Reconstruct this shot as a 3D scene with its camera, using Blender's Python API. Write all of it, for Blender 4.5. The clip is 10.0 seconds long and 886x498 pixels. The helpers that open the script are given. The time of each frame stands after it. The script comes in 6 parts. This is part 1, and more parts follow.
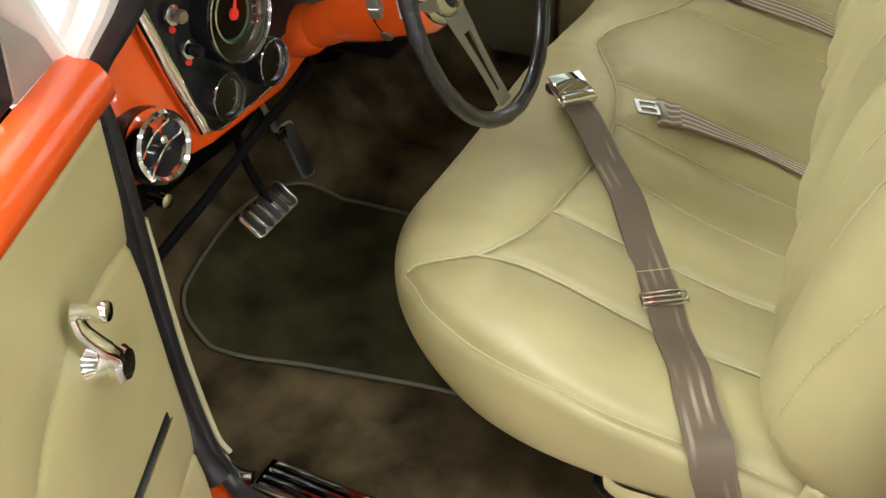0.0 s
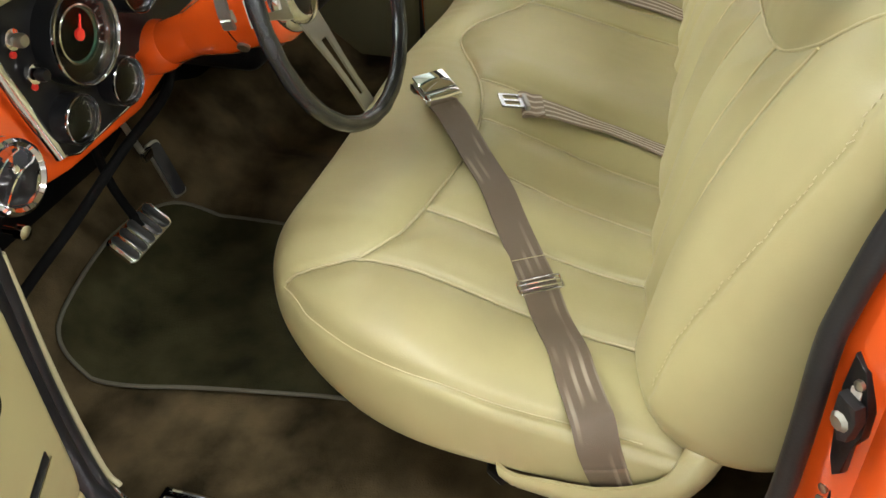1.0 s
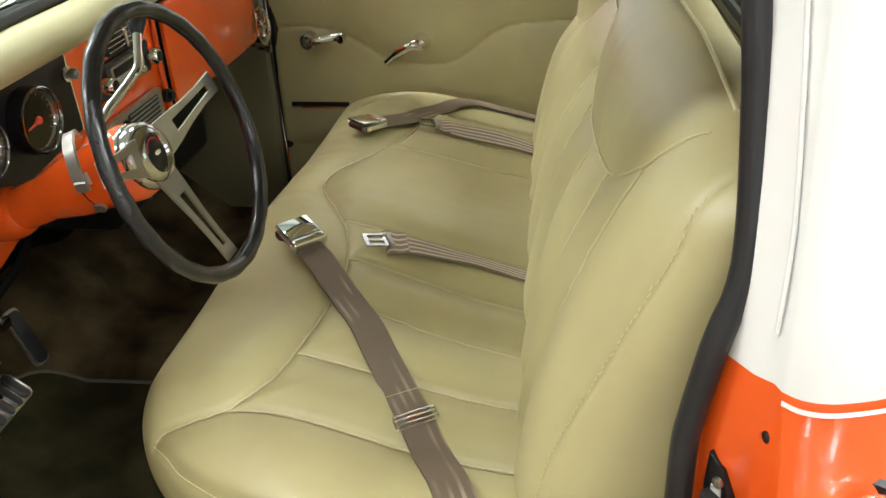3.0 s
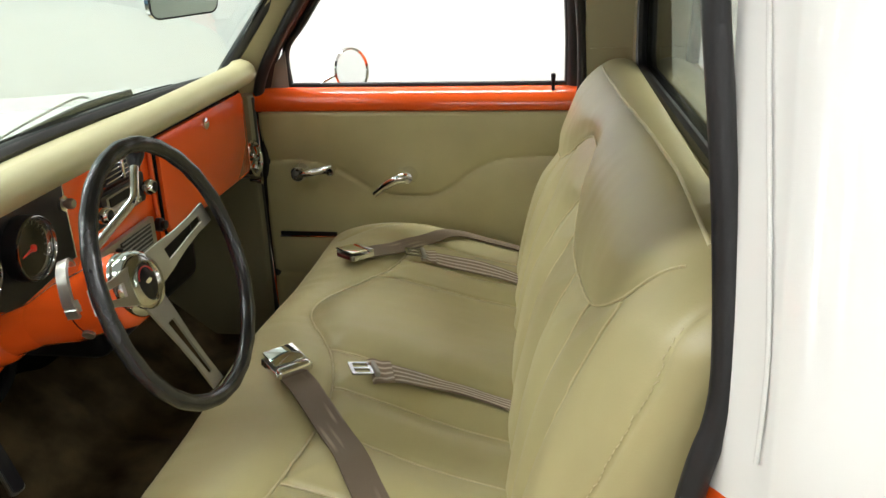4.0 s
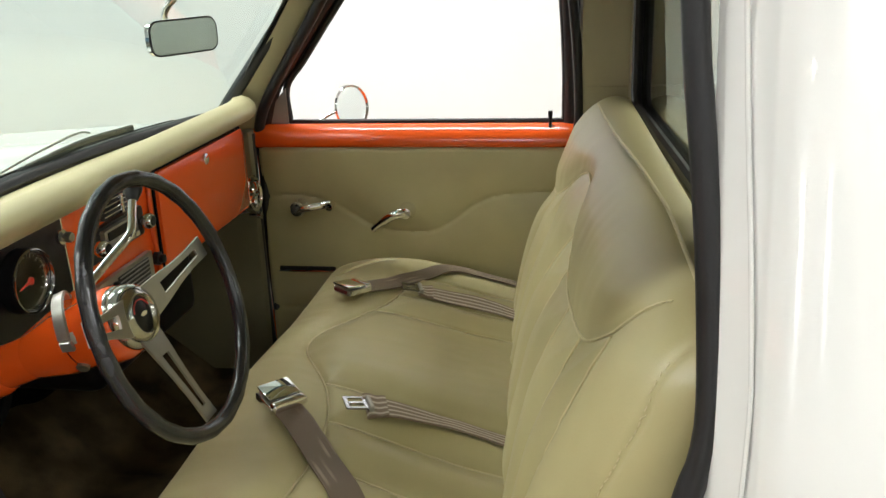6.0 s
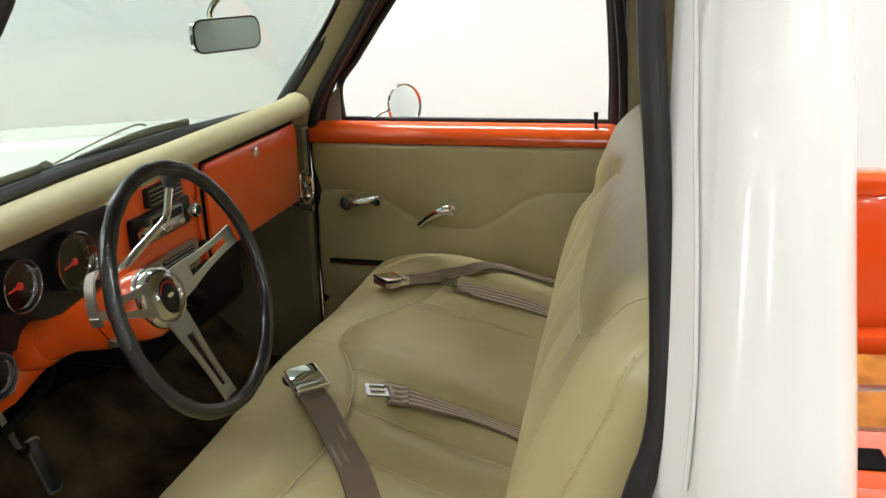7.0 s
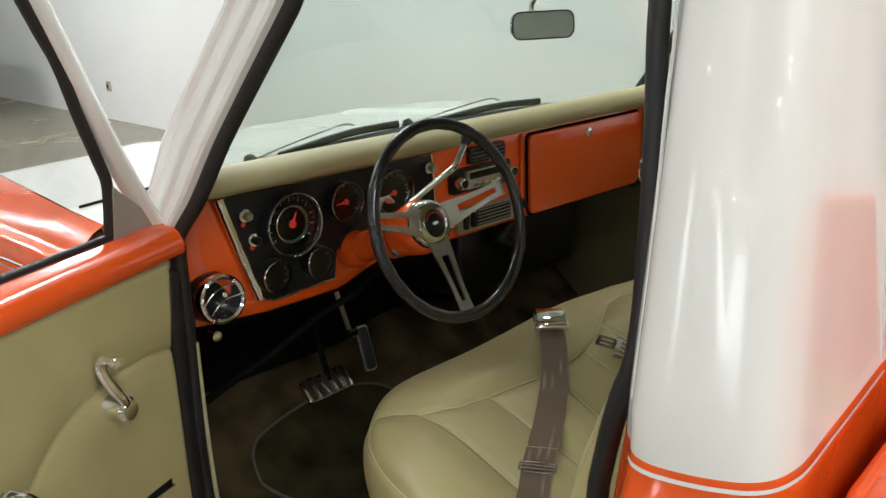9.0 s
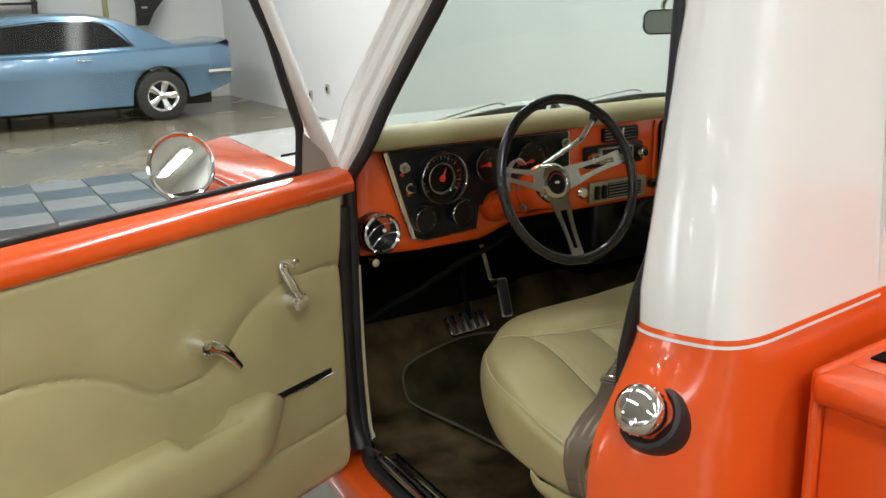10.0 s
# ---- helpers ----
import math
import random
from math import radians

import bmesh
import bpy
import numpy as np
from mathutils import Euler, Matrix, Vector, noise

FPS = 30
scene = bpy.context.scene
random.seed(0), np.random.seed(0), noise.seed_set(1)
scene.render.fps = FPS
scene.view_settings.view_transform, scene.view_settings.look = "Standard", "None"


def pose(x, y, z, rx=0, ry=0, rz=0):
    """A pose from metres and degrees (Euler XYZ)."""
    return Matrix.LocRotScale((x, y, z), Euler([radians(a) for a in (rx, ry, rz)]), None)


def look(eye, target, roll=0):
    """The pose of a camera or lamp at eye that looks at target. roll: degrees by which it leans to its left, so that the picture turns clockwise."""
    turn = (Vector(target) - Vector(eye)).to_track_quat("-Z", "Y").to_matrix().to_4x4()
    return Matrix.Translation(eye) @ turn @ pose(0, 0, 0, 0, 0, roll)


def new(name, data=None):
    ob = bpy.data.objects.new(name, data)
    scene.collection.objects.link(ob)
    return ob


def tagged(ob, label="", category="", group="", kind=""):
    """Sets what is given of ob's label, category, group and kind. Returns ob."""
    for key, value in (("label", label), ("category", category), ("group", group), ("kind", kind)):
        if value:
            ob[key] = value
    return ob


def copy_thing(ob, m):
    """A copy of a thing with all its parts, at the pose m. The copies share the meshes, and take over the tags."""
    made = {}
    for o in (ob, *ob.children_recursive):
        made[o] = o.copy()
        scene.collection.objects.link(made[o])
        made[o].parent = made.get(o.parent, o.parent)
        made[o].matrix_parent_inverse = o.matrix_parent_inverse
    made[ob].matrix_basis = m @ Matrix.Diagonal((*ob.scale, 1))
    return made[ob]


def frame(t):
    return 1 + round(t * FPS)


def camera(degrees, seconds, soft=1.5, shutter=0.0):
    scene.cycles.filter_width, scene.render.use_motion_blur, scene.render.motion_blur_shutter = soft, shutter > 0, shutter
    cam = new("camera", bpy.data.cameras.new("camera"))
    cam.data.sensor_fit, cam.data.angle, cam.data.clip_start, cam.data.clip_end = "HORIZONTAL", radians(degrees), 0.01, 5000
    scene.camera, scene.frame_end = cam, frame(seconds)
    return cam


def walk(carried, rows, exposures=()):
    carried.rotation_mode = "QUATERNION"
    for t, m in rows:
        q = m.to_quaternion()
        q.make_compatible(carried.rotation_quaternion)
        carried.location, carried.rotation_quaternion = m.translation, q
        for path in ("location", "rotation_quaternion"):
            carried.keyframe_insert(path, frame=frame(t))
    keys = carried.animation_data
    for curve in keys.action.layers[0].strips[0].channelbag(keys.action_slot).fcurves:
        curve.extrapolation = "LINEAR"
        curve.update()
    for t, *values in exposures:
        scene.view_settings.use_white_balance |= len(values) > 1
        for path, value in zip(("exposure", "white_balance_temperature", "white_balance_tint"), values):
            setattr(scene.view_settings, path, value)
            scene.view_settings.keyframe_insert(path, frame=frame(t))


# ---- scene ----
cam = camera(53.0, 10.0)

PATH = [
    (0, (-1.433, -0.091, 1.62), (-0.036, 0.656, 0.399), -3.1),
    (0.5, (-1.431, -0.103, 1.621), (0.019, 0.532, 0.398), -2.9),
    (1, (-1.428, -0.12, 1.62), (0.06, 0.415, 0.396), -3.2),
    (1.5, (-1.432, -0.131, 1.619), (0.084, 0.324, 0.396), -3.3),
    (2, (-1.434, -0.144, 1.614), (0.105, 0.244, 0.397), -3.6),
    (2.5, (-1.436, -0.151, 1.619), (0.196, 0.185, 0.512), -3.4),
    (3, (-1.44, -0.154, 1.626), (0.277, 0.169, 0.652), -3.2),
    (3.2, (-1.444, -0.153, 1.632), (0.309, 0.158, 0.719), -3.0),
    (4.3, (-1.463, -0.16, 1.638), (0.395, 0.143, 0.963), -2.0),
    (4.5, (-1.463, -0.16, 1.638), (0.4, 0.144, 0.978), -1.9),
    (5, (-1.466, -0.162, 1.639), (0.403, 0.143, 0.998), -2.0),
    (5.5, (-1.466, -0.161, 1.639), (0.405, 0.141, 1.0), -2.0),
    (6.8, (-1.483, -0.252, 1.639), (0.37, 0.15, 1.003), -2.2),
    (7, (-1.487, -0.284, 1.639), (0.346, 0.206, 1.007), -2.0),
    (7.5, (-1.488, -0.391, 1.639), (0.283, 0.293, 1.011), -2.2),
    (8, (-1.501, -0.517, 1.635), (0.125, 0.471, 1.019), -2.3),
    (8.5, (-1.498, -0.644, 1.634), (-0.035, 0.578, 1.027), -2.1),
    (9, (-1.512, -0.781, 1.623), (-0.204, 0.612, 1.034), -2.2),
    (9.5, (-1.566, -0.947, 1.601), (-0.421, 0.594, 1.038), -2.1),
    (10, (-1.63, -1.18, 1.581), (-0.668, 0.487, 1.04), -1.7),
]
walk(cam, [(t, look(e, g, r)) for t, e, g, r in PATH], exposures=[(0, 0.66), (2.0, 0.72), (3.0, 0.60), (4.5, 0.24), (5.5, 0.20), (7.0, 0.05), (8.0, -0.20), (9.0, -0.35), (10, -0.30)])

# ---- world and lights ----
world = bpy.data.worlds.new("showroom_air")
scene.world = world
world.use_nodes = True
world.node_tree.nodes["Background"].inputs[0].default_value = (0.9, 0.95, 1.0, 1)
world.node_tree.nodes["Background"].inputs[1].default_value = 0.25


def ceiling_lamp(x, y, z, sx, sy, watts, colour=(0.95, 0.98, 0.96)):
    data = bpy.data.lights.new("tube_light", "AREA")
    data.shape, data.size, data.size_y = "RECTANGLE", sx, sy
    data.energy, data.color = watts, colour
    ob = new("tube_light", data)
    ob.matrix_world = pose(x, y, z, 0, 0, 0)
    return ob


# rows at y -8.6, -14.5 and -18.5 are added to brighten the south end
LAMPS = [(-4.6, -3.0, 70), (-4.6, 2.0, 20), (-1.9, -3.4, 118), (-1.9, 0.4, 40), (-1.9, 4.2, 140), (1.0, -3.4, 65), (1.2, 0.5, 112),
         (1.2, 4.4, 205), (-1.9, 9.5, 215), (0.9, 9.5, 170), (0.9, -8.6, 80), (-1.9, -8.6, 175), (2.4, -12.5, 90), (-1.9, -14.5, 170),
         (0.9, -18.5, 130), (-4.6, -18.5, 130)]
for lx, ly, lw in LAMPS:
    ceiling_lamp(lx, ly, 4.06, 0.26, 2.6, lw)

# ---- materials ----


def mat(name, base, rough=0.5, metal=0.0, grain=0.0, grain_scale=200.0, tint=0.0, tint_scale=3.0,
        coat=0.0, spec=0.5, rough_var=0.0, dark=None):
    """Principled surface with two scales of variation: slow stains (tint) and fine relief (grain)."""
    m = bpy.data.materials.new(name)
    m.use_nodes = True
    nt = m.node_tree
    b = nt.nodes["Principled BSDF"]
    b.inputs["Roughness"].default_value = rough
    b.inputs["Metallic"].default_value = metal
    b.inputs["Specular IOR Level"].default_value = spec
    b.inputs["Coat Weight"].default_value = coat
    b.inputs["Coat Roughness"].default_value = 0.04
    b.inputs["Base Color"].default_value = (*base, 1)
    co = nt.nodes.new("ShaderNodeTexCoord")
    if tint:
        n = nt.nodes.new("ShaderNodeTexNoise")
        n.inputs["Scale"].default_value, n.inputs["Detail"].default_value = tint_scale, 5
        nt.links.new(co.outputs["Object"], n.inputs["Vector"])
        r = nt.nodes.new("ShaderNodeMapRange")
        r.inputs["From Min"].default_value, r.inputs["From Max"].default_value = 0.3, 0.7
        nt.links.new(n.outputs["Fac"], r.inputs["Value"])
        mix = nt.nodes.new("ShaderNodeMix")
        mix.data_type = "RGBA"
        low = dark or tuple(c * (1 - tint) for c in base)
        mix.inputs["A"].default_value = (*low, 1)
        mix.inputs["B"].default_value = (*(min(1, c * (1 + tint * 0.5)) for c in base), 1)
        nt.links.new(r.outputs["Result"], mix.inputs["Factor"])
        nt.links.new(mix.outputs["Result"], b.inputs["Base Color"])
        if rough_var:
            rr = nt.nodes.new("ShaderNodeMapRange")
            rr.inputs["To Min"].default_value, rr.inputs["To Max"].default_value = rough - rough_var, rough + rough_var
            nt.links.new(n.outputs["Fac"], rr.inputs["Value"])
            nt.links.new(rr.outputs["Result"], b.inputs["Roughness"])
    if grain:
        n2 = nt.nodes.new("ShaderNodeTexNoise")
        n2.inputs["Scale"].default_value, n2.inputs["Detail"].default_value = grain_scale, 4
        nt.links.new(co.outputs["Object"], n2.inputs["Vector"])
        bump = nt.nodes.new("ShaderNodeBump")
        bump.inputs["Strength"].default_value, bump.inputs["Distance"].default_value = grain, 0.002
        nt.links.new(n2.outputs["Fac"], bump.inputs["Height"])
        nt.links.new(bump.outputs["Normal"], b.inputs["Normal"])
    return m


def glass(name, tint, alpha=0.12):
    """Thin pane: mostly clear, with a mirror-like skin."""
    m = bpy.data.materials.new(name)
    m.use_nodes = True
    nt = m.node_tree
    nt.nodes.remove(nt.nodes["Principled BSDF"])
    out = nt.nodes["Material Output"]
    tr = nt.nodes.new("ShaderNodeBsdfTransparent")
    tr.inputs["Color"].default_value = (*tint, 1)
    gl = nt.nodes.new("ShaderNodeBsdfGlossy")
    gl.inputs["Roughness"].default_value = 0.02
    lw = nt.nodes.new("ShaderNodeLayerWeight")
    lw.inputs["Blend"].default_value = 0.5
    pw = nt.nodes.new("ShaderNodeMath")
    pw.operation = "POWER"
    pw.inputs[1].default_value = 4.0
    nt.links.new(lw.outputs["Facing"], pw.inputs[0])
    fr = nt.nodes.new("ShaderNodeMath")
    fr.operation = "MULTIPLY_ADD"
    fr.inputs[1].default_value, fr.inputs[2].default_value = 0.7, 0.045
    nt.links.new(pw.outputs[0], fr.inputs[0])
    mx = nt.nodes.new("ShaderNodeMixShader")
    nt.links.new(fr.outputs[0], mx.inputs[0])
    nt.links.new(tr.outputs[0], mx.inputs[1])
    nt.links.new(gl.outputs[0], mx.inputs[2])
    nt.links.new(mx.outputs[0], out.inputs[0])
    return m


def stripes(name, a, b_, count_axis, scale, rough=0.6, wear=(0.4, 0.6), wear_scale=1.6):
    """Woven webbing: lengthwise ribs from a wave across one axis of the mesh's UV."""
    m = mat(name, a, rough, grain=0.5, grain_scale=900)
    nt = m.node_tree
    b = nt.nodes["Principled BSDF"]
    uv = nt.nodes.new("ShaderNodeTexCoord")
    w = nt.nodes.new("ShaderNodeTexWave")
    w.bands_direction = count_axis
    w.inputs["Scale"].default_value = scale
    nt.links.new(uv.outputs["UV"], w.inputs["Vector"])
    r = nt.nodes.new("ShaderNodeMapRange")
    r.inputs["From Min"].default_value, r.inputs["From Max"].default_value = 0.55, 0.9
    nt.links.new(w.outputs["Fac"], r.inputs["Value"])
    mix = nt.nodes.new("ShaderNodeMix")
    mix.data_type = "RGBA"
    mix.inputs["A"].default_value, mix.inputs["B"].default_value = (*a, 1), (*b_, 1)
    # the ribs wear away here and there along the strap
    worn = nt.nodes.new("ShaderNodeTexNoise")
    worn.inputs["Scale"].default_value, worn.inputs["Detail"].default_value = wear_scale, 1
    nt.links.new(uv.outputs["UV"], worn.inputs["Vector"])
    wr = nt.nodes.new("ShaderNodeMapRange")
    wr.inputs["From Min"].default_value, wr.inputs["From Max"].default_value = wear
    nt.links.new(worn.outputs["Fac"], wr.inputs["Value"])
    mul = nt.nodes.new("ShaderNodeMath")
    mul.operation = "MULTIPLY"
    nt.links.new(r.outputs["Result"], mul.inputs[0])
    nt.links.new(wr.outputs["Result"], mul.inputs[1])
    nt.links.new(mul.outputs[0], mix.inputs["Factor"])
    nt.links.new(mix.outputs["Result"], b.inputs["Base Color"])
    return m


VINYL = mat("tan_vinyl", (0.432, 0.390, 0.196), 0.42, grain=0.12, grain_scale=420, tint=0.12, tint_scale=5, rough_var=0.08, spec=0.75, dark=(0.378, 0.330, 0.168))
PADVINYL = mat("tan_pad_vinyl", (0.405, 0.372, 0.205), 0.5, grain=0.15, grain_scale=350, tint=0.08, tint_scale=5)
TRIM = mat("tan_trim_paint", (0.42, 0.385, 0.235), 0.45, grain=0.05, grain_scale=300, tint=0.08)
# the tan trim darkened: the footwell's shade is put into the colour
KICK = mat("shaded_tan_kick", (0.18, 0.165, 0.092), 0.6, grain=0.15, grain_scale=300, tint=0.15)
ORANGE = mat("orange_paint", (0.78, 0.095, 0.011), 0.22, coat=0.8, tint=0.05, tint_scale=2, grain=0.02, grain_scale=60)
WHITE = mat("white_paint", (0.80, 0.80, 0.785), 0.22, coat=0.8, tint=0.03, tint_scale=2, grain=0.02, grain_scale=50)
GREYPAINT = mat("grey_frame_paint", (0.34, 0.31, 0.28), 0.4, tint=0.1)
PEDAL = mat("worn_pedal_rubber", (0.022, 0.022, 0.021), 0.30, grain=0.2, grain_scale=250, tint=0.4, tint_scale=25)
RIMBLACK = mat("glossy_rim_plastic", (0.016, 0.016, 0.018), 0.24, grain=0.10, grain_scale=200, tint=0.3, tint_scale=20, spec=0.6)
RUBBER = mat("black_rubber", (0.014, 0.014, 0.016), 0.42, grain=0.2, grain_scale=250, tint=0.3, tint_scale=20)
BLACK = mat("black_plastic", (0.009, 0.009, 0.010), 0.30, grain=0.06, grain_scale=400, tint=0.2, spec=0.3)
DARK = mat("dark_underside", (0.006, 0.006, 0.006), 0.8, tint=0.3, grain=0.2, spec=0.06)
CHROME = mat("chrome", (0.88, 0.88, 0.89), 0.06, 1.0, tint=0.04, tint_scale=30)
DIMCHROME = mat("dim_chrome", (0.36, 0.36, 0.37), 0.09, 1.0, tint=0.1, tint_scale=30)
STEEL = mat("brushed_steel", (0.42, 0.41, 0.36), 0.36, 1.0, grain=0.15, grain_scale=500, tint=0.08, tint_scale=40)
CARPET = mat("brown_carpet", (0.090, 0.066, 0.034), 0.95, grain=1.0, grain_scale=300, tint=0.75, tint_scale=9, spec=0.1)
MATFIB = mat("olive_mat_fibre", (0.043, 0.039, 0.018), 0.95, grain=1.0, grain_scale=300, tint=0.75, tint_scale=8, spec=0.1)
BINDING = mat("mat_binding", (0.11, 0.10, 0.072), 0.8, grain=0.5, grain_scale=500, tint=0.2)
BELT = stripes("brown_belt_webbing", (0.150, 0.112, 0.078), (0.40, 0.34, 0.26), "Y", 1.1, 0.42, (0.50, 0.68), 0.9)
BELTL = stripes("striped_belt_webbing", (0.25, 0.19, 0.14), (0.62, 0.55, 0.46), "Y", 1.25, 0.5, (0.1, 0.4))
CARGLASS = mat("dark_car_glass", (0.012, 0.012, 0.014), 0.10, tint=0.3, tint_scale=4, spec=0.06)
TAPE = mat("pale_tag_paper", (0.55, 0.53, 0.48), 0.7, grain=0.2, tint=0.1)
POLISH = mat("polished_aluminium", (0.56, 0.55, 0.52), 0.13, 1.0, grain=0.03, grain_scale=700, tint=0.06, tint_scale=40)
BRACKET = mat("grey_bracket_metal", (0.45, 0.44, 0.41), 0.28, 0.8, tint=0.1, tint_scale=30, grain=0.05)
RED = mat("red_enamel", (0.55, 0.02, 0.015), 0.3, tint=0.1, tint_scale=30)
MAROON = mat("maroon_plastic", (0.10, 0.010, 0.012), 0.3, tint=0.1, tint_scale=30)
NEEDLE = mat("red_needle", (0.85, 0.03, 0.02), 0.4, tint=0.05, tint_scale=30)
MARK = mat("dial_marks", (0.30, 0.30, 0.28), 0.5, tint=0.05, tint_scale=30)
GREEN = mat("dial_green", (0.035, 0.10, 0.06), 0.5, tint=0.05, tint_scale=30)
GLASS = glass("clear_glass", (0.97, 0.98, 0.97))
WINDSHIELD = glass("green_glass", (0.585, 0.675, 0.635))
SHADE = glass("shade_band_glass", (0.30, 0.46, 0.44))
REARGLASS = glass("dim_grey_glass", (0.58, 0.62, 0.57))
LENS = glass("gauge_lens", (0.98, 0.98, 0.98))
MIRROR = mat("mirror_silver", (0.86, 0.88, 0.87), 0.02, 1.0)
WOOD = mat("varnished_oak", (0.50, 0.23, 0.045), 0.25, coat=0.5, grain=0.1, grain_scale=80, tint=0.35, tint_scale=14)
WALL = mat("white_wall_paint", (0.78, 0.78, 0.78), 0.55, grain=0.06, grain_scale=40, tint=0.05, tint_scale=0.8)
FLOOR = mat("polished_concrete", (0.20, 0.175, 0.125), 0.25, grain=0.05, grain_scale=25, tint=0.30, tint_scale=0.9, rough_var=0.1)
CEIL = mat("white_ceiling_paint", (0.72, 0.72, 0.70), 0.8, grain=0.05, grain_scale=30, tint=0.05)
TILEA = mat("blue_grey_tile", (0.075, 0.10, 0.12), 0.35, grain=0.2, grain_scale=120, tint=0.15, tint_scale=6)
TILEB = mat("pale_grey_tile", (0.19, 0.205, 0.21), 0.35, grain=0.2, grain_scale=120, tint=0.12, tint_scale=6)
TILEC = mat("black_tile", (0.03, 0.032, 0.035), 0.35, grain=0.2, grain_scale=120, tint=0.15, tint_scale=6)
BLUE = mat("blue_car_paint", (0.13, 0.24, 0.36), 0.2, 0.35, coat=0.7, tint=0.06, tint_scale=2)
TYRE = mat("tyre_rubber", (0.02, 0.02, 0.02), 0.7, grain=0.3, grain_scale=100, tint=0.2)

# ---- building helpers ----
ORIGIN = {}


def thing(name, at, label, category, group="", kind=""):
    ob = new(name)
    ob.empty_display_size = 0.05
    ob.location = at
    ORIGIN[ob] = Vector(at)
    return tagged(ob, label, category, group, kind)


def link(name, me, material, parent, label="", smooth=40):
    ob = new(name, me)
    if material:
        me.materials.append(material)
    if smooth:
        me.polygons.foreach_set("use_smooth", [True] * len(me.polygons))
        me.set_sharp_from_angle(angle=radians(smooth))
    if parent is not None:
        o = ORIGIN.get(parent)
        me.transform(Matrix.Translation(-o))
        ob.parent = parent
        ORIGIN[ob] = o
    if label:
        ob["label"] = label
    return ob


def part(name, bm, material, parent, label="", smooth=40):
    """One mesh under a thing or a part, built in world coordinates (or the door's own)."""
    me = bpy.data.meshes.new(name)
    bmesh.ops.recalc_face_normals(bm, faces=bm.faces)
    bm.to_mesh(me)
    bm.free()
    return link(name, me, material, parent, label, smooth)


def raw(name, verts, faces, material, parent, label="", smooth=40, uvs=None):
    me = bpy.data.meshes.new(name)
    me.from_pydata([tuple(map(float, v)) for v in verts], [], faces)
    if uvs is not None:
        layer = me.uv_layers.new()
        layer.data.foreach_set("uv", [c for p in me.polygons for k in p.vertices for c in uvs[k]])
    me.update()
    return link(name, me, material, parent, label, smooth)


def box(lo, hi, bevel=0.0, segs=2, bm=None, m=None):
    bm = bm or bmesh.new()
    c = [(a + b) / 2 for a, b in zip(lo, hi)]
    d = [abs(b - a) for a, b in zip(lo, hi)]
    got = bmesh.ops.create_cube(bm, size=1, matrix=Matrix.Translation(c) @ Matrix.Diagonal((*d, 1)))
    if bevel:
        es = list({e for v in got["verts"] for e in v.link_edges})
        out = bmesh.ops.bevel(bm, geom=es, offset=min(bevel, min(d) * 0.49), segments=segs, affect="EDGES", profile=0.5)
        vs = list({v for v in out["verts"]} | {v for v in got["verts"] if v.is_valid})
    else:
        vs = got["verts"]
    if m is not None:
        bmesh.ops.transform(bm, matrix=m, verts=[v for v in vs if v.is_valid])
    return bm


def smooth_path(pts, n=8, closed=False):
    """Catmull-Rom through the points."""
    p = [Vector(q) for q in pts]
    out, k = [], len(p)
    for i in range(k if closed else k - 1):
        a, b = p[i], p[(i + 1) % k]
        z = p[(i - 1) % k] if closed or i > 0 else a + (a - b)
        c = p[(i + 2) % k] if closed or i + 2 < k else b + (b - a)
        for j in range(n):
            t = j / n
            out.append(0.5 * ((2 * a) + (b - z) * t + (2 * z - 5 * a + 4 * b - c) * t * t + (3 * a - z - 3 * b + c) * t ** 3))
    if not closed:
        out.append(p[-1])
    return out


def tube(pts, r, seg=10, closed=False, flat=1.0, up=None, bm=None):
    """Round or flattened bar along points; r may be a list."""
    bm = bm or bmesh.new()
    p = [Vector(q) for q in pts]
    n = len(p)
    rs = r if isinstance(r, (list, tuple)) else [r] * n
    rings = []
    side = None
    for i in range(n):
        a = p[i - 1] if (i or closed) else p[i]
        b = p[(i + 1) % n] if (i + 1 < n or closed) else p[i]
        t = (b - a).normalized()
        if up is not None:
            side = t.cross(Vector(up)).normalized()
        elif side is None:
            ref = Vector((0, 0, 1)) if abs(t.z) < 0.9 else Vector((1, 0, 0))
            side = t.cross(ref).normalized()
        else:
            side = (side - t * side.dot(t)).normalized()
        other = side.cross(t).normalized()
        rings.append([bm.verts.new(p[i] + rs[i] * (math.cos(2 * math.pi * k / seg) * side + flat * math.sin(2 * math.pi * k / seg) * other))
                      for k in range(seg)])
    for i in range(n if closed else n - 1):
        A, B = rings[i], rings[(i + 1) % n]
        for k in range(seg):
            bm.faces.new((A[k], A[(k + 1) % seg], B[(k + 1) % seg], B[k]))
    if not closed:
        bm.faces.new(rings[0][::-1])
        bm.faces.new(rings[-1])
    return bm


def curve2(pts, n=8):
    return [(p.x, p.y) for p in smooth_path([(a, b, 0) for a, b in pts], n)]


def axis_frame(at, axis, up=(0, 0, 1)):
    """A frame at a point with its z along axis."""
    z = Vector(axis).normalized()
    x = Vector(up).cross(z)
    x = x.normalized() if x.length > 1e-4 else Vector((1, 0, 0))
    y = z.cross(x)
    return Matrix.Translation(at) @ Matrix((x, y, z)).transposed().to_4x4()


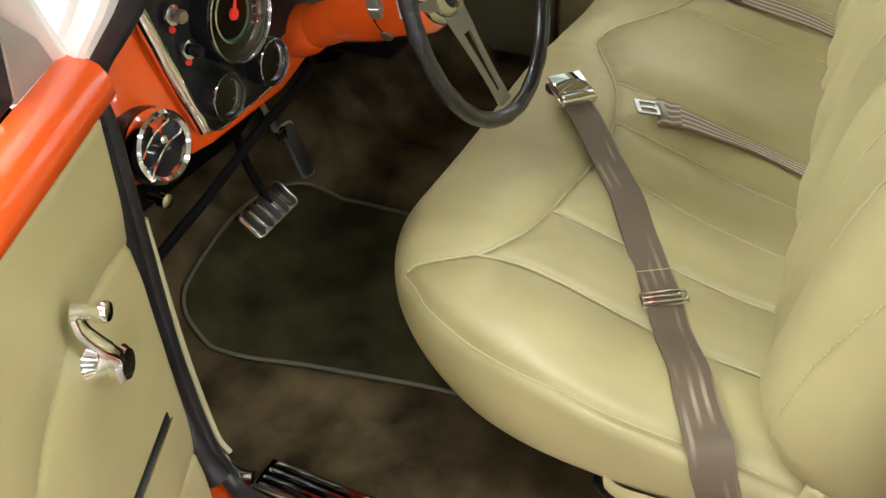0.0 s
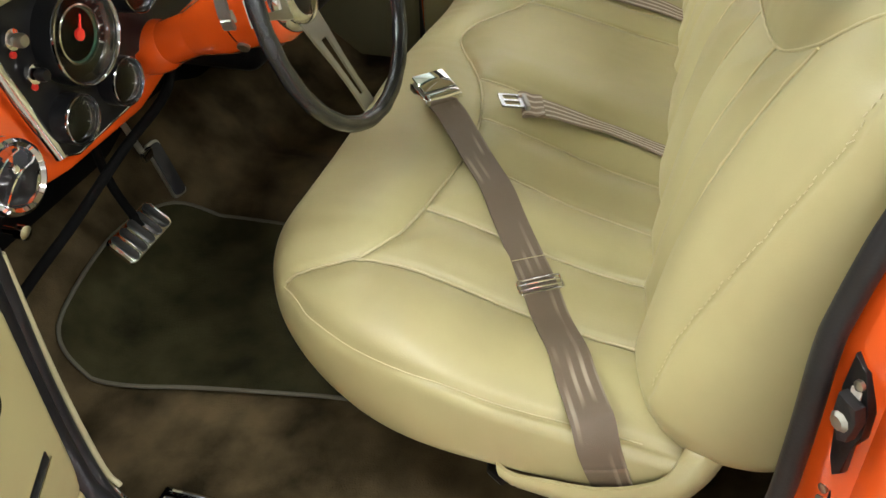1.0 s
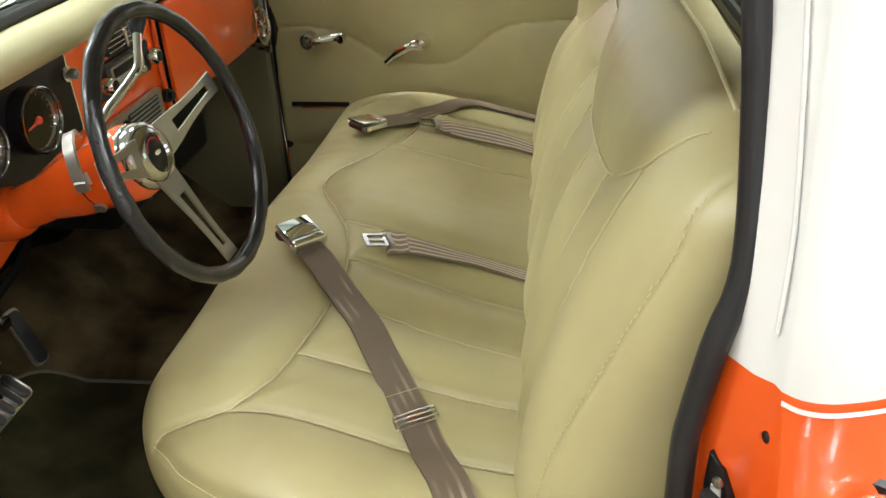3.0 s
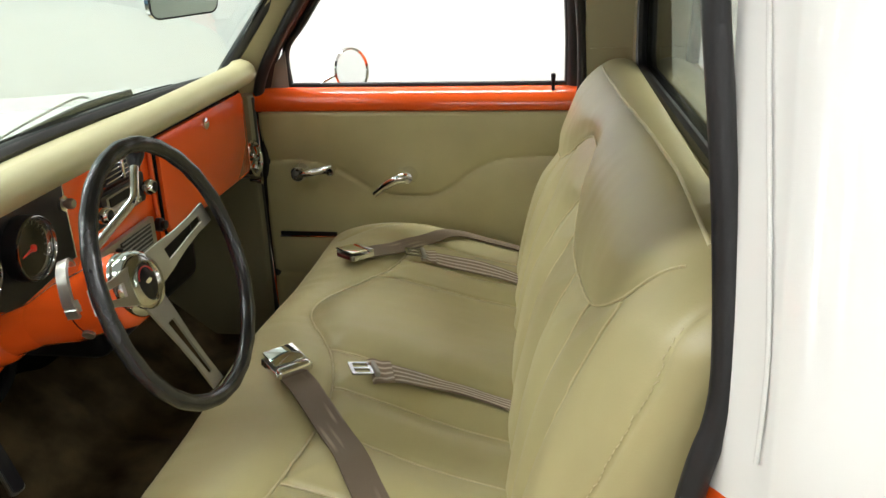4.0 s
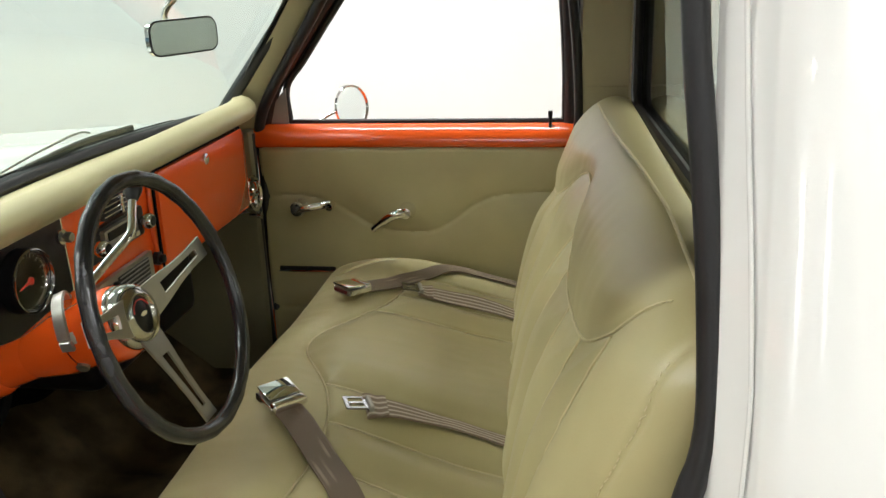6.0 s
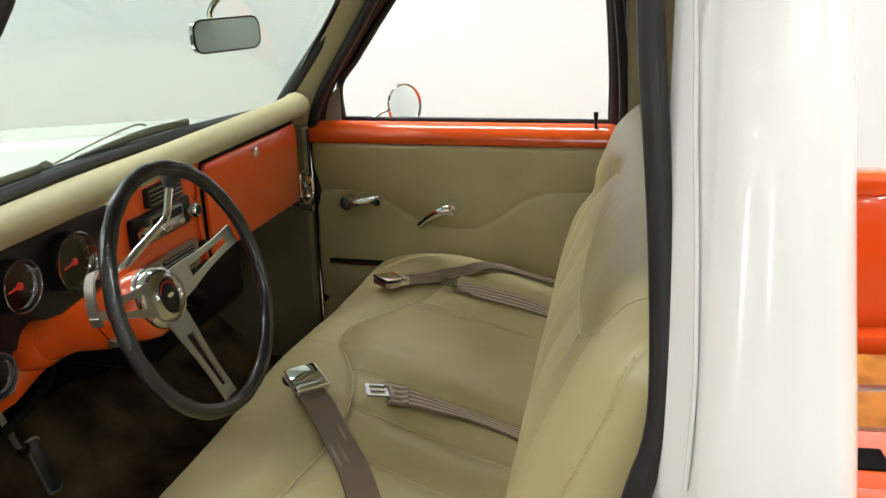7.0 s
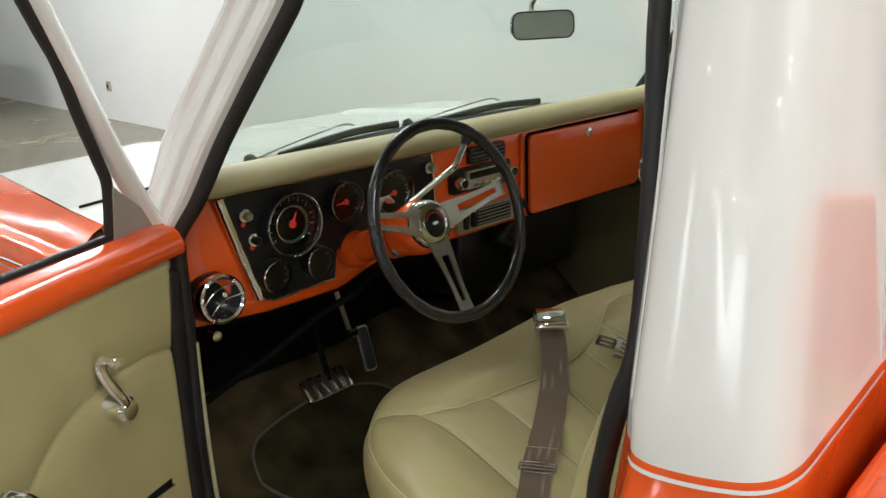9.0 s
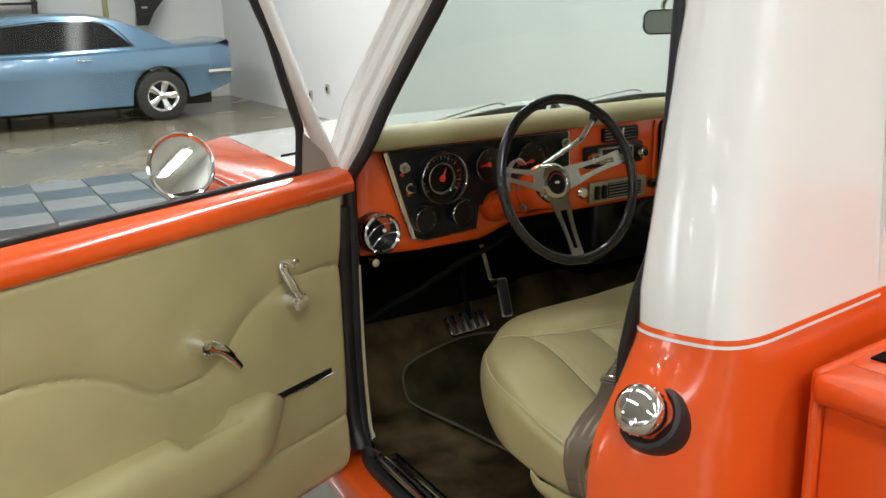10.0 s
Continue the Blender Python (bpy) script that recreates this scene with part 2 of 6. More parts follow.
def lathe(profile, at, axis, seg=32, up=(0, 0, 1), bm=None, cap=True):
    """Turned body: profile rows (radius, height along the axis)."""
    bm = bm or bmesh.new()
    m = axis_frame(at, axis, up)
    rings = []
    for r, h in profile:
        if r < 1e-5:
            rings.append([bm.verts.new(m @ Vector((0, 0, h)))])
        else:
            rings.append([bm.verts.new(m @ Vector((r * math.cos(2 * math.pi * k / seg), r * math.sin(2 * math.pi * k / seg), h)))
                          for k in range(seg)])
    for A, B in zip(rings, rings[1:]):
        for k in range(seg):
            a, b = A[k % len(A)], A[(k + 1) % seg % len(A)]
            c, d = B[(k + 1) % seg % len(B)], B[k % len(B)]
            f = [v for i, v in enumerate((a, b, c, d)) if v not in (a, b, c, d)[:i]]
            if len(f) > 2:
                bm.faces.new(f)
    if cap:
        for ring in (rings[0], rings[-1]):
            if len(ring) > 2:
                bm.faces.new(ring)
    return bm


def prism(outline, depth, m, bevel=0.0, bm=None, hole=None):
    """Plate from a 2D outline, thickness depth along its z, laid by matrix m."""
    bm = bm or bmesh.new()
    bot = [bm.verts.new((x, y, 0)) for x, y in outline]
    top = [bm.verts.new((x, y, depth)) for x, y in outline]
    n = len(outline)
    vs = bot + top
    if hole is None:
        bm.faces.new(bot[::-1])
        bm.faces.new(top)
    else:
        hb = [bm.verts.new((x, y, 0)) for x, y in hole]
        ht = [bm.verts.new((x, y, depth)) for x, y in hole]
        vs += hb + ht
        for i in range(n):
            j = (i + 1) % n
            bm.faces.new((bot[j], bot[i], hb[i], hb[j]))
            bm.faces.new((top[i], top[j], ht[j], ht[i]))
            bm.faces.new((hb[i], hb[j], ht[j], ht[i])[::-1])
    for i in range(n):
        j = (i + 1) % n
        bm.faces.new((bot[i], bot[j], top[j], top[i]))
    if bevel and hole is None:
        es = [e for e in bm.edges if e.verts[0] in top and e.verts[1] in top]
        bmesh.ops.bevel(bm, geom=es, offset=bevel, segments=2, affect="EDGES", profile=0.5)
        vs = list(bm.verts)
    bmesh.ops.transform(bm, matrix=m, verts=[v for v in vs if v.is_valid])
    return bm


def rrect(w, h, r, n=6):
    """Rounded rectangle outline round the origin."""
    out = []
    for cx, cy, a0 in ((w / 2 - r, h / 2 - r, 0), (-w / 2 + r, h / 2 - r, 90), (-w / 2 + r, -h / 2 + r, 180), (w / 2 - r, -h / 2 + r, 270)):
        for i in range(n + 1):
            a = radians(a0 + 90 * i / n)
            out.append((cx + r * math.cos(a), cy + r * math.sin(a)))
    return out


def loft(sections, closed_u=False, caps=False, bm=None):
    """Skin over rows of equal length."""
    bm = bm or bmesh.new()
    rows = [[bm.verts.new(p) for p in s] for s in sections]
    for A, B in zip(rows, rows[1:]):
        k = len(A)
        for i in range(k if closed_u else k - 1):
            j = (i + 1) % k
            bm.faces.new((A[i], A[j], B[j], B[i]))
    if caps:
        bm.faces.new(rows[0][::-1])
        bm.faces.new(rows[-1])
    return bm


def ribbon(pts, width, thick, across, bm=None):
    """Flat strap along points; across gives its width direction at each point (or one for all). Returns verts, faces, uvs."""
    p = [Vector(q) for q in pts]
    v, f, uv = [], [], []
    run = 0.0
    for i, q in enumerate(p):
        t = (p[min(i + 1, len(p) - 1)] - p[max(i - 1, 0)]).normalized()
        a = Vector(across[i] if isinstance(across, list) else across)
        a = (a - t * a.dot(t)).normalized()
        nrm = a.cross(t).normalized()
        if nrm.z < 0:
            nrm = -nrm
        if i:
            run += (q - p[i - 1]).length
        w = width[i] if isinstance(width, list) else width
        for sx, sz, u in ((-1, 1, 0.0), (1, 1, 1.0), (1, -1, 1.0), (-1, -1, 0.0)):
            v.append(q + a * (sx * w / 2) + nrm * (sz * thick / 2))
            uv.append((run * 10, u))
    n = len(p)
    for i in range(n - 1):
        for k in range(4):
            j = (k + 1) % 4
            f.append((4 * i + k, 4 * i + j, 4 * i + 4 + j, 4 * i + 4 + k))
    f += [(3, 2, 1, 0), (4 * n - 4, 4 * n - 3, 4 * n - 2, 4 * n - 1)]
    return v, f, uv


# ---- showroom ----
part("floor", box((-24, -24, -0.12), (3.4, 15.2, 0.0)), FLOOR, None)
tagged(bpy.data.objects["floor"], "polished brown-grey concrete showroom floor", "floor", kind="structure")


def wall(name, lo, hi, label):
    tagged(part(name, box(lo, hi), WALL, None, smooth=0), label, "wall", kind="structure")


wall("wall_east", (3.3, -24, 0), (3.5, 15.2, 4.2), "plain white painted showroom wall beside the truck")
wall("wall_north", (-24, 15.0, 0), (3.3, 15.2, 4.2), "plain white painted showroom wall behind the blue car")
bm_ = bmesh.new()
DOORWAYS = [(-18.2, -15.0), (1.6, 4.2)]
y_ = -24.0
for a_, b_ in DOORWAYS:
    box((-24.2, y_, 0), (-24, a_, 4.2), bm=bm_)
    box((-24.2, a_, 3.3), (-24, b_, 4.2), bm=bm_)
    y_ = b_
box((-24.2, y_, 0), (-24, 15.2, 4.2), bm=bm_)
tagged(part("wall_west", bm_, WALL, None, smooth=0), "plain white showroom wall with two tall bright doorways", "wall", kind="structure")
DAY = bpy.data.materials.new("daylight_outside")
DAY.use_nodes = True
DAY.node_tree.nodes["Principled BSDF"].inputs["Emission Color"].default_value = (0.92, 0.97, 1.0, 1)
DAY.node_tree.nodes["Principled BSDF"].inputs["Emission Strength"].default_value = 7.0
tagged(part("backdrop", box((-25.1, -24, -0.1), (-25, 15.2, 4.3)), DAY, None, smooth=0), "bright daylight outside the doorways", "backdrop", kind="structure")
wall("wall_south", (-24, -24.2, 0), (3.5, -24, 4.2), "plain white painted showroom wall")
tagged(part("ceiling", box((-24.2, -24.2, 4.2), (3.5, 15.2, 4.3)), CEIL, None, smooth=0), "white showroom ceiling", "ceiling", kind="structure")

# black and grey checkered floor mats in front of the truck
TILE_STEP = 0.46
MATBED = thing("checkered_floor", (-1.5, 6.5, 0), "checkered floor of interlocking blue-grey, pale and black tiles", "floor tiles")
tile_mesh = {}
for iu in range(9):
    for iv in range(7):
        u0, v0 = -3.4 + iu * TILE_STEP, 4.9 + iv * TILE_STEP
        m_ = TILEC if (v0 < 5.9 and (iu + iv) % 2) else (TILEA if (iu + iv) % 2 else TILEB)
        if m_ not in tile_mesh:
            t_ = part("floor_tile", box((-0.225, -0.225, 0.0), (0.225, 0.225, 0.014), 0.005, 1), m_, None)
            tile_mesh[m_] = t_.data
        else:
            t_ = new("floor_tile", tile_mesh[m_])
        t_.parent = MATBED
        t_.location = Vector((u0 + 1.5, v0 - 6.5, 0.001))

# ---- truck cab shell ----
CAB = thing("pickup_cab", (0, 0.2, 0.44), "two-tone orange and white pickup truck cab with tan trim", "truck cab")


def lean(z):
    """How far the sides lean inwards above the belt line."""
    return 0.17 * max(0.0, z - 1.2)


def rear_y(x):
    return -0.343 + 0.07 * x


def floor_z(y):
    return 0.49 + max(0.0, y - 0.86) * 0.8


def hump(x, y):
    return 0.045 * math.exp(-((x - 0.04) / 0.15) ** 4) * min(1, max(0, (y - 0.3) / 0.3))


# carpeted floor with rising toe board, and a low hump in the middle
rows = []
for j in range(41):
    y = -0.42 + j * (1.10 + 0.42) / 40
    row = []
    for i in range(61):
        x = -0.80 + i * 1.6 / 60
        row.append((x, y, floor_z(y) + hump(x, y) + 0.0015 * noise.noise((x * 9, y * 9, 0))))
    rows.append(row)
part("carpet", loft(rows), CARPET, CAB, "worn dark brown carpet")
part("floor_pan", box((-0.80, -0.42, 0.44), (0.80, 1.12, 0.484)), DARK, CAB)
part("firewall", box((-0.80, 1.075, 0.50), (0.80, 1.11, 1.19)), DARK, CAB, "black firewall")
part("cowl_top", loft([[(x, y + 0.10 * (1 - (x / 0.84) ** 2) * (1 if y < 0.9 else 0), z + 0.03 * (1 - (x / 0.84) ** 2)) for x in np.linspace(-0.876, 0.876, 25)] for y, z in ((0.74, 1.17), (0.80, 1.205), (0.98, 1.208))]), WHITE, CAB, "white cowl panel")

# kick panels in front of the doors
for sx in (-1, 1):
    # shade under the dash is in their colours, near-black on the driver's side
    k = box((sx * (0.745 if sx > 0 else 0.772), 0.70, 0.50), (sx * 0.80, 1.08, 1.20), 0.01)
    part("kick_panel", k, KICK if sx > 0 else DARK, CAB, "tan kick panel, darkened for the shade under the dash" if sx > 0 else "kick panel, blackened for the shade under the dash")
    if sx < 0:
        part("sill_bead", tube(smooth_path([(-0.788, 0.683, 0.975), (-0.789, 0.682, 0.75), (-0.789, 0.668, 0.575), (-0.788, 0.650, 0.535)], 5), 0.0045, 8), TRIM, CAB, "thin tan trim bead")
    part("hinge_post", box((sx * 0.785, 0.750, 0.46), (sx * 0.815, 0.80, 1.20), 0.012), ORANGE, CAB, "orange door hinge post")

# rocker and sill plate below each door opening
for sx in (-1, 1):
    part("rocker", box((sx * 0.765, -0.25, 0.40), (sx * 0.90, 0.78, 0.485), 0.02, 3), ORANGE, CAB, "orange rocker panel")
    sp = box((sx * 0.750, -0.18, 0.486), (sx * 0.813, 0.602, 0.509), 0.007, 3)
    plate = part("sill_plate", sp, POLISH, CAB, "ribbed chrome sill plate")
    for k in range(4):
        xr = sx * (0.759 + 0.015 * k)
        part("rib", tube([(xr, -0.15, 0.509), (xr, 0.580, 0.509), (xr, 0.588, 0.5075)], 0.0042, 8), CHROME, plate)


part("sill_corner", tube(smooth_path([(-0.780, 0.690, 0.545), (-0.786, 0.676, 0.523), (-0.795, 0.652, 0.511), (-0.800, 0.625, 0.509), (-0.796, 0.606, 0.509)], 6), 0.0085, 12), CHROME, CAB, "bright metal corner bead")


# plan of the cab's rear quarter, from the door seal round the corner to the middle of the rear wall
def quarter(z, sx, swell=0.0):
    l = lean(z)
    shift = -0.018 if sx < 0 else 0.10
    step = 0.0 if sx < 0 else 0.108
    f = float(np.interp(z, (0.6, 0.75, 0.9, 1.05, 1.17), (0.012, 0.018, 0.022, 0.019, 0.0))) if sx < 0 else 0.0
    pts = [(0.772, -0.262 + shift + f), (0.800, -0.282 + shift + f), (0.812, -0.296 + shift + f * 0.6)]
    g = swell
    body = [(0.822 + g * 0.90, -0.316 + step), (0.832 + g, -0.330 + step), (0.835 + g * 0.92, -0.352 + step), (0.828 + g * 0.74, -0.384 + step), (0.817 + g * 0.52, -0.412 + step), (0.802 + g * 0.30, -0.437 + step), (0.780 + g * 0.15, -0.453 + step),
            (0.750, -0.459 + step), (0.718, -0.458 + step), (0.654, -0.450 + step * 0.93), (0.57, -0.440 + step * 0.8), (0.45, -0.425 + step * 0.6)]
    pts += [(x, y + 0.08 * max(0.0, z - 1.12) * min(1, max(0, (-(y - step) - 0.36) / 0.06)) * (z > 1.149)) for x, y in curve2(body, 4)]
    return [(sx * (x - l), y, z) for x, y in pts]


for sx in (-1, 1):
    zs = [1.151 + k * (1.725 - 1.151) / 13 for k in range(14)]
    part("upper_quarter", loft([quarter(z, sx) for z in zs]), WHITE, CAB, "glossy white upper cab corner", 50)
    lows = [(0.44, 0.045), (0.56, 0.068), (0.70, 0.082), (0.83, 0.089), (0.90, 0.091), (0.95, 0.089), (0.985, 0.083), (1.01, 0.074), (1.03, 0.063), (1.05, 0.050), (1.07, 0.037), (1.09, 0.025), (1.11, 0.014), (1.125, 0.007), (1.14, 0.002), (1.151, 0.0)]
    part("lower_quarter", loft([quarter(z, sx, w) for z, w in lows]), ORANGE, CAB, "glossy orange lower cab corner", 50)
    # pin stripe along the colour break
    band = []
    for z, w in ((1.1400, 0.0034), (1.1448, 0.0026)):
        pts = quarter(z, sx, w)[3:]
        band.append([(x * 1.0016, y - 0.0016 * min(1, max(0, i - 8) / 6), z) for i, (x, y, z) in enumerate(pts)])
    part("pinstripe", loft(band), WHITE, CAB, "thin white pinstripe")
    # drip rail that ends at the belt
    ry = 0.0 if sx < 0 else 0.118
    gx = [(sx * (x - 0.0032), y + ry, z) for x, y, z in ((0.812, -0.308, 1.200), (0.807, -0.310, 1.25), (0.799, -0.311, 1.30), (0.778, -0.307, 1.40), (0.757, -0.301, 1.50), (0.741, -0.297, 1.58))]
    gx += [(sx * 0.742, -0.285 + (0 if sx < 0 else 0.1), 1.68), (sx * 0.755, -0.22 + (0 if sx < 0 else 0.1), 1.715), (sx * 0.752, 0.0, 1.725), (sx * 0.745, 0.30, 1.71)]
    part("drip_rail", tube(smooth_path(gx, 5), 0.0022, 10), WHITE, CAB)

# rear wall with its window opening
YB = rear_y(0)
rear_m = Matrix.Translation((0, YB - 0.032, 0)) @ Matrix.Rotation(math.atan(0.07), 4, "Z")
wall_bits = bmesh.new()
for lo, hi in (((-0.70, 0.032, 0.46), (0.72, 0.046, 1.285)), ((-0.70, 0.032, 1.285), (-0.44, 0.046, 1.72)), ((0.60, 0.032, 1.285), (0.72, 0.046, 1.72)), ((-0.44, 0.032, 1.62), (0.60, 0.046, 1.72))):
    box(lo, hi, 0.004, 1, wall_bits)
bmesh.ops.transform(wall_bits, matrix=rear_m, verts=wall_bits.verts)
part("rear_wall", wall_bits, TRIM, CAB, "tan painted rear cab wall")
skin_hi, skin_lo = bmesh.new(), bmesh.new()
for lo, hi in (((-0.455, -0.016, 1.151), (0.63, 0.0, 1.285)), ((-0.455, -0.016, 1.285), (-0.44, 0.0, 1.725)), ((0.60, -0.016, 1.285), (0.63, 0.0, 1.725)), ((-0.455, -0.016, 1.62), (0.60, 0.0, 1.725))):
    box(lo, hi, 0, 1, skin_hi)
box((-0.455, -0.016, 0.44), (0.63, 0.0, 1.151), 0, 1, skin_lo)
for b_ in (skin_hi, skin_lo):
    bmesh.ops.transform(b_, matrix=rear_m, verts=b_.verts)
part("rear_skin_upper", skin_hi, WHITE, CAB, "glossy white outer rear wall")
part("rear_skin_lower", skin_lo, ORANGE, CAB, "glossy orange outer rear wall")
ring = [rear_m @ Vector((x + 0.08, 0.042, z + 1.453)) for x, z in rrect(1.04, 0.335, 0.05)]
part("rear_window_gasket", tube(ring, 0.0125, 8, closed=True), RUBBER, CAB, "black rubber window gasket")
rg = part("rear_window", prism(rrect(1.03, 0.33, 0.045), 0.005, rear_m @ Matrix.Translation((0.08, 0.032, 1.453)) @ Matrix.Rotation(radians(90), 4, "X")), REARGLASS, CAB, "dim grey rear window glass")
rg.visible_shadow = False
part("rear_shelf", box((-0.69, 0.047, 1.245), (0.70, 0.066, 1.283), 0.012, 3, m=rear_m), TRIM, CAB, "tan ledge below the rear window")

# inner trim of the rear pillars, behind each door seal
for sx in (-1, 1):
    sh = -0.018 if sx < 0 else 0.10
    rows = []
    for z in (0.50, 0.8, 1.0, 1.2, 1.32, 1.45, 1.58, 1.715):
        l = lean(z)
        a = (0.768 - l, -0.268 + sh)
        e = (0.60, rear_y(sx * 0.6) - 0.012)
        mid = (0.755 - l, a[1] * 0.45 + e[1] * 0.55)
        mid2 = (0.71 - l * 0.6, e[1] + 0.004)
        rows.append([(sx * x, y, z) for x, y in (a, mid, mid2, e)])
    part("pillar_trim", loft(rows), TRIM, CAB, "tan painted rear pillar")
    part("pillar_trim_joint", tube([(sx * (0.762 - lean(1.31)), -0.28 + sh, 1.308), (sx * 0.72, rear_y(sx * 0.7) + 0.012, 1.312), (sx * 0.63, rear_y(sx * 0.63) + 0.0, 1.30)], 0.003, 6), TRIM, CAB)

# roof and headliner
rows = []
for j in range(13):
    y = -0.46 + j * 0.88 / 12
    rows.append([(x, y + 0.03 * (1 - (x / 0.75) ** 2) * (1 if j > 6 else 0), 1.725 + 0.035 * (1 - (x / 0.76) ** 4) * (1 - ((y - 0.0) / 0.6) ** 4)) for x in np.linspace(-0.755, 0.755, 21)])
part("roof", loft(rows), WHITE, CAB, "white roof")
rows = [[(x, y, 1.708 + 0.012 * (1 - (x / 0.72) ** 4)) for x in np.linspace(-0.72, 0.72, 15)] for y in np.linspace(-0.40, 0.36, 9)]
part("headliner", loft(rows), TRIM, CAB, "tan headliner")

# front pillars: white outside, tan inside
FRONT_L = [(0.812, 0.705, 1.10), (0.806, 0.690, 1.18), (0.786, 0.628, 1.262), (0.765, 0.562, 1.365), (0.741, 0.480, 1.475), (0.715, 0.398, 1.585), (0.696, 0.325, 1.690), (0.690, 0.298, 1.72)]
FRONT_R = [(0.812, 0.708, 1.10), (0.806, 0.703, 1.18), (0.788, 0.672, 1.262), (0.765, 0.602, 1.365), (0.741, 0.520, 1.475), (0.717, 0.442, 1.585), (0.700, 0.373, 1.690), (0.692, 0.348, 1.72)]
for sx, line in ((-1, FRONT_L), (1, FRONT_R)):
    rows = []
    for i, (x, y, z) in enumerate(line):
        w = (0.55, 0.65, 0.85, 1.0, 1.0, 1.0, 1.0, 1.0)[i] * (1.12 if sx < 0 else 0.55)
        sec = [(x + 0.004, y - 0.004), (x + 0.022, y + 0.000), (x + 0.027, y + 0.008 * w), (x + 0.026, y + 0.038 * w), (x + 0.034, y + 0.045 * w), (x + 0.036, y + 0.053 * w), (x + 0.028, y + 0.060 * w), (x + 0.025, y + 0.098 * w), (x + 0.033, y + 0.108 * w), (x + 0.030, y + 0.122 * w), (x - 0.01, y + 0.142 * w), (x - 0.04, y + 0.140 * w)]
        rows.append([(sx * a, b, z) for a, b in sec])
    part("front_pillar", loft(rows), WHITE, CAB, "white windshield pillar with a raised ridge", 34)
    rows = []
    for x, y, z in line[1:]:
        k = 1.0 if sx < 0 else 0.76
        sec = [(x - 0.002, y + 0.004), (x - 0.016 * k, y + 0.018 * k), (x - 0.032 * k, y + 0.045 * k), (x - 0.040 * k, y + 0.085 * k)]
        rows.append([(sx * a, b, z) for a, b in sec])
    part("pillar_cover", loft(rows), TRIM, CAB, "tan painted inner pillar", 60)
part("header", loft([[(x, y + 0.05 * (1 - (x / 0.7) ** 2), z) for x in np.linspace(-0.70, 0.70, 17)] for y, z in ((0.34, 1.712), (0.40, 1.672), (0.43, 1.655), (0.475, 1.66), (0.50, 1.70))]), TRIM, CAB, "tan header above the windshield")


# door opening seals
def seal(sx, name):
    sh = -0.018 if sx < 0 else 0.10
    fk = 1 if sx < 0 else 0
    pts = [(0.800, 0.685, 1.10), (0.800, 0.690, 0.96), (0.805, 0.690, 0.75), (0.805, 0.678, 0.58), (0.814, 0.640, 0.510), (0.826, 0.56, 0.492),
           (0.828, 0.2, 0.490), (0.826, -0.05, 0.492), (0.798, -0.150, 0.525), (0.796, -0.205, 0.62), (0.793, -0.222 + sh, 0.80), (0.789, -0.236 + fk * 0.007 + sh, 0.92),
           (0.784, -0.246 + fk * 0.016 + sh, 1.045), (0.781, -0.250 + fk * 0.015 + sh, 1.09), (0.776, -0.256 + fk * 0.008 + sh, 1.16), (0.766, -0.262 - fk * 0.004 + sh, 1.24), (0.747, -0.258 - fk * 0.005 + sh, 1.36), (0.730, -0.250 - fk * 0.005 + sh, 1.46),
           (0.717, -0.241 - fk * 0.005 + sh, 1.545), (0.704, -0.232 - fk * 0.004 + sh, 1.630), (0.700, -0.195 + sh, 1.682), (0.694, -0.12 + sh, 1.702), (0.69, 0.0, 1.706), (0.69, 0.12, 1.704)]
    pts += [(x - 0.004, y - 0.010, z) for x, y, z in (FRONT_L if sx < 0 else FRONT_R)[::-1][1:7]]
    body = smooth_path([(sx * x, y, z) for x, y, z in pts], 5, True)
    part(name, tube(body, [(0.0130 if p.z < 1.2 else 0.0118) if p.y < -0.1 else 0.0145 for p in body], 12, closed=True), RUBBER, CAB, "black rubber door seal")


seal(-1, "door_seal")
part("hinge_gasket", tube(smooth_path([(0.779, 0.712, 1.19), (0.780, 0.714, 0.96), (0.780, 0.714, 0.75), (0.778, 0.705, 0.56), (0.775, 0.66, 0.51)], 6), 0.0165, 12), RUBBER, CAB, "black rubber hinge gasket")
part("hinge_gasket", tube(smooth_path([(-0.826, 0.684, 1.125), (-0.828, 0.690, 0.96), (-0.830, 0.690, 0.75), (-0.828, 0.680, 0.58), (-0.824, 0.650, 0.515)], 6), 0.0225, 12), RUBBER, CAB, "black rubber hinge gasket")
seal(1, "door_seal")


# windshield
def shield(u, v):
    """u from -1 to 1 across, v from 0 at the base to 1 at the top."""
    hw = 0.758 - 0.068 * v
    far = v * max(0.0, u) ** 4   # the passenger end leans further back
    return Vector((u * hw + 0.022 * far, (0.785 + 0.095 * (1 - u * u)) * (1 - v) + (0.475 + 0.07 * (1 - u * u)) * v - 0.040 * far, 1.232 + 0.425 * v + 0.012 * (1 - u * u)))


ws = part("windshield", loft([[shield(u, v) for u in np.linspace(-1, 1, 33)] for v in np.linspace(0, 1, 9)]), WINDSHIELD, CAB, "green-tinted windshield glass")
ws.visible_shadow = False
band = part("shade_band", loft([[shield(u, v) + Vector((0, -0.004, -0.003)) for u in np.linspace(-1, 1, 33)] for v in np.linspace(0.90, 1, 4)]), SHADE, CAB, "dark green shade band along the top of the glass")
band.visible_shadow = False
edge = [shield(u, 0.026) for u in np.linspace(-1, 1, 25)] + [shield(1, v) for v in np.linspace(0.1, 0.9, 8)] + [shield(u, 1) for u in np.linspace(1, -1, 25)] + [shield(-1, v) for v in np.linspace(0.9, 0.1, 8)]
part("windshield_gasket", tube(edge, 0.019, 10, closed=True, flat=0.8), RUBBER, CAB, "black rubber windshield gasket")

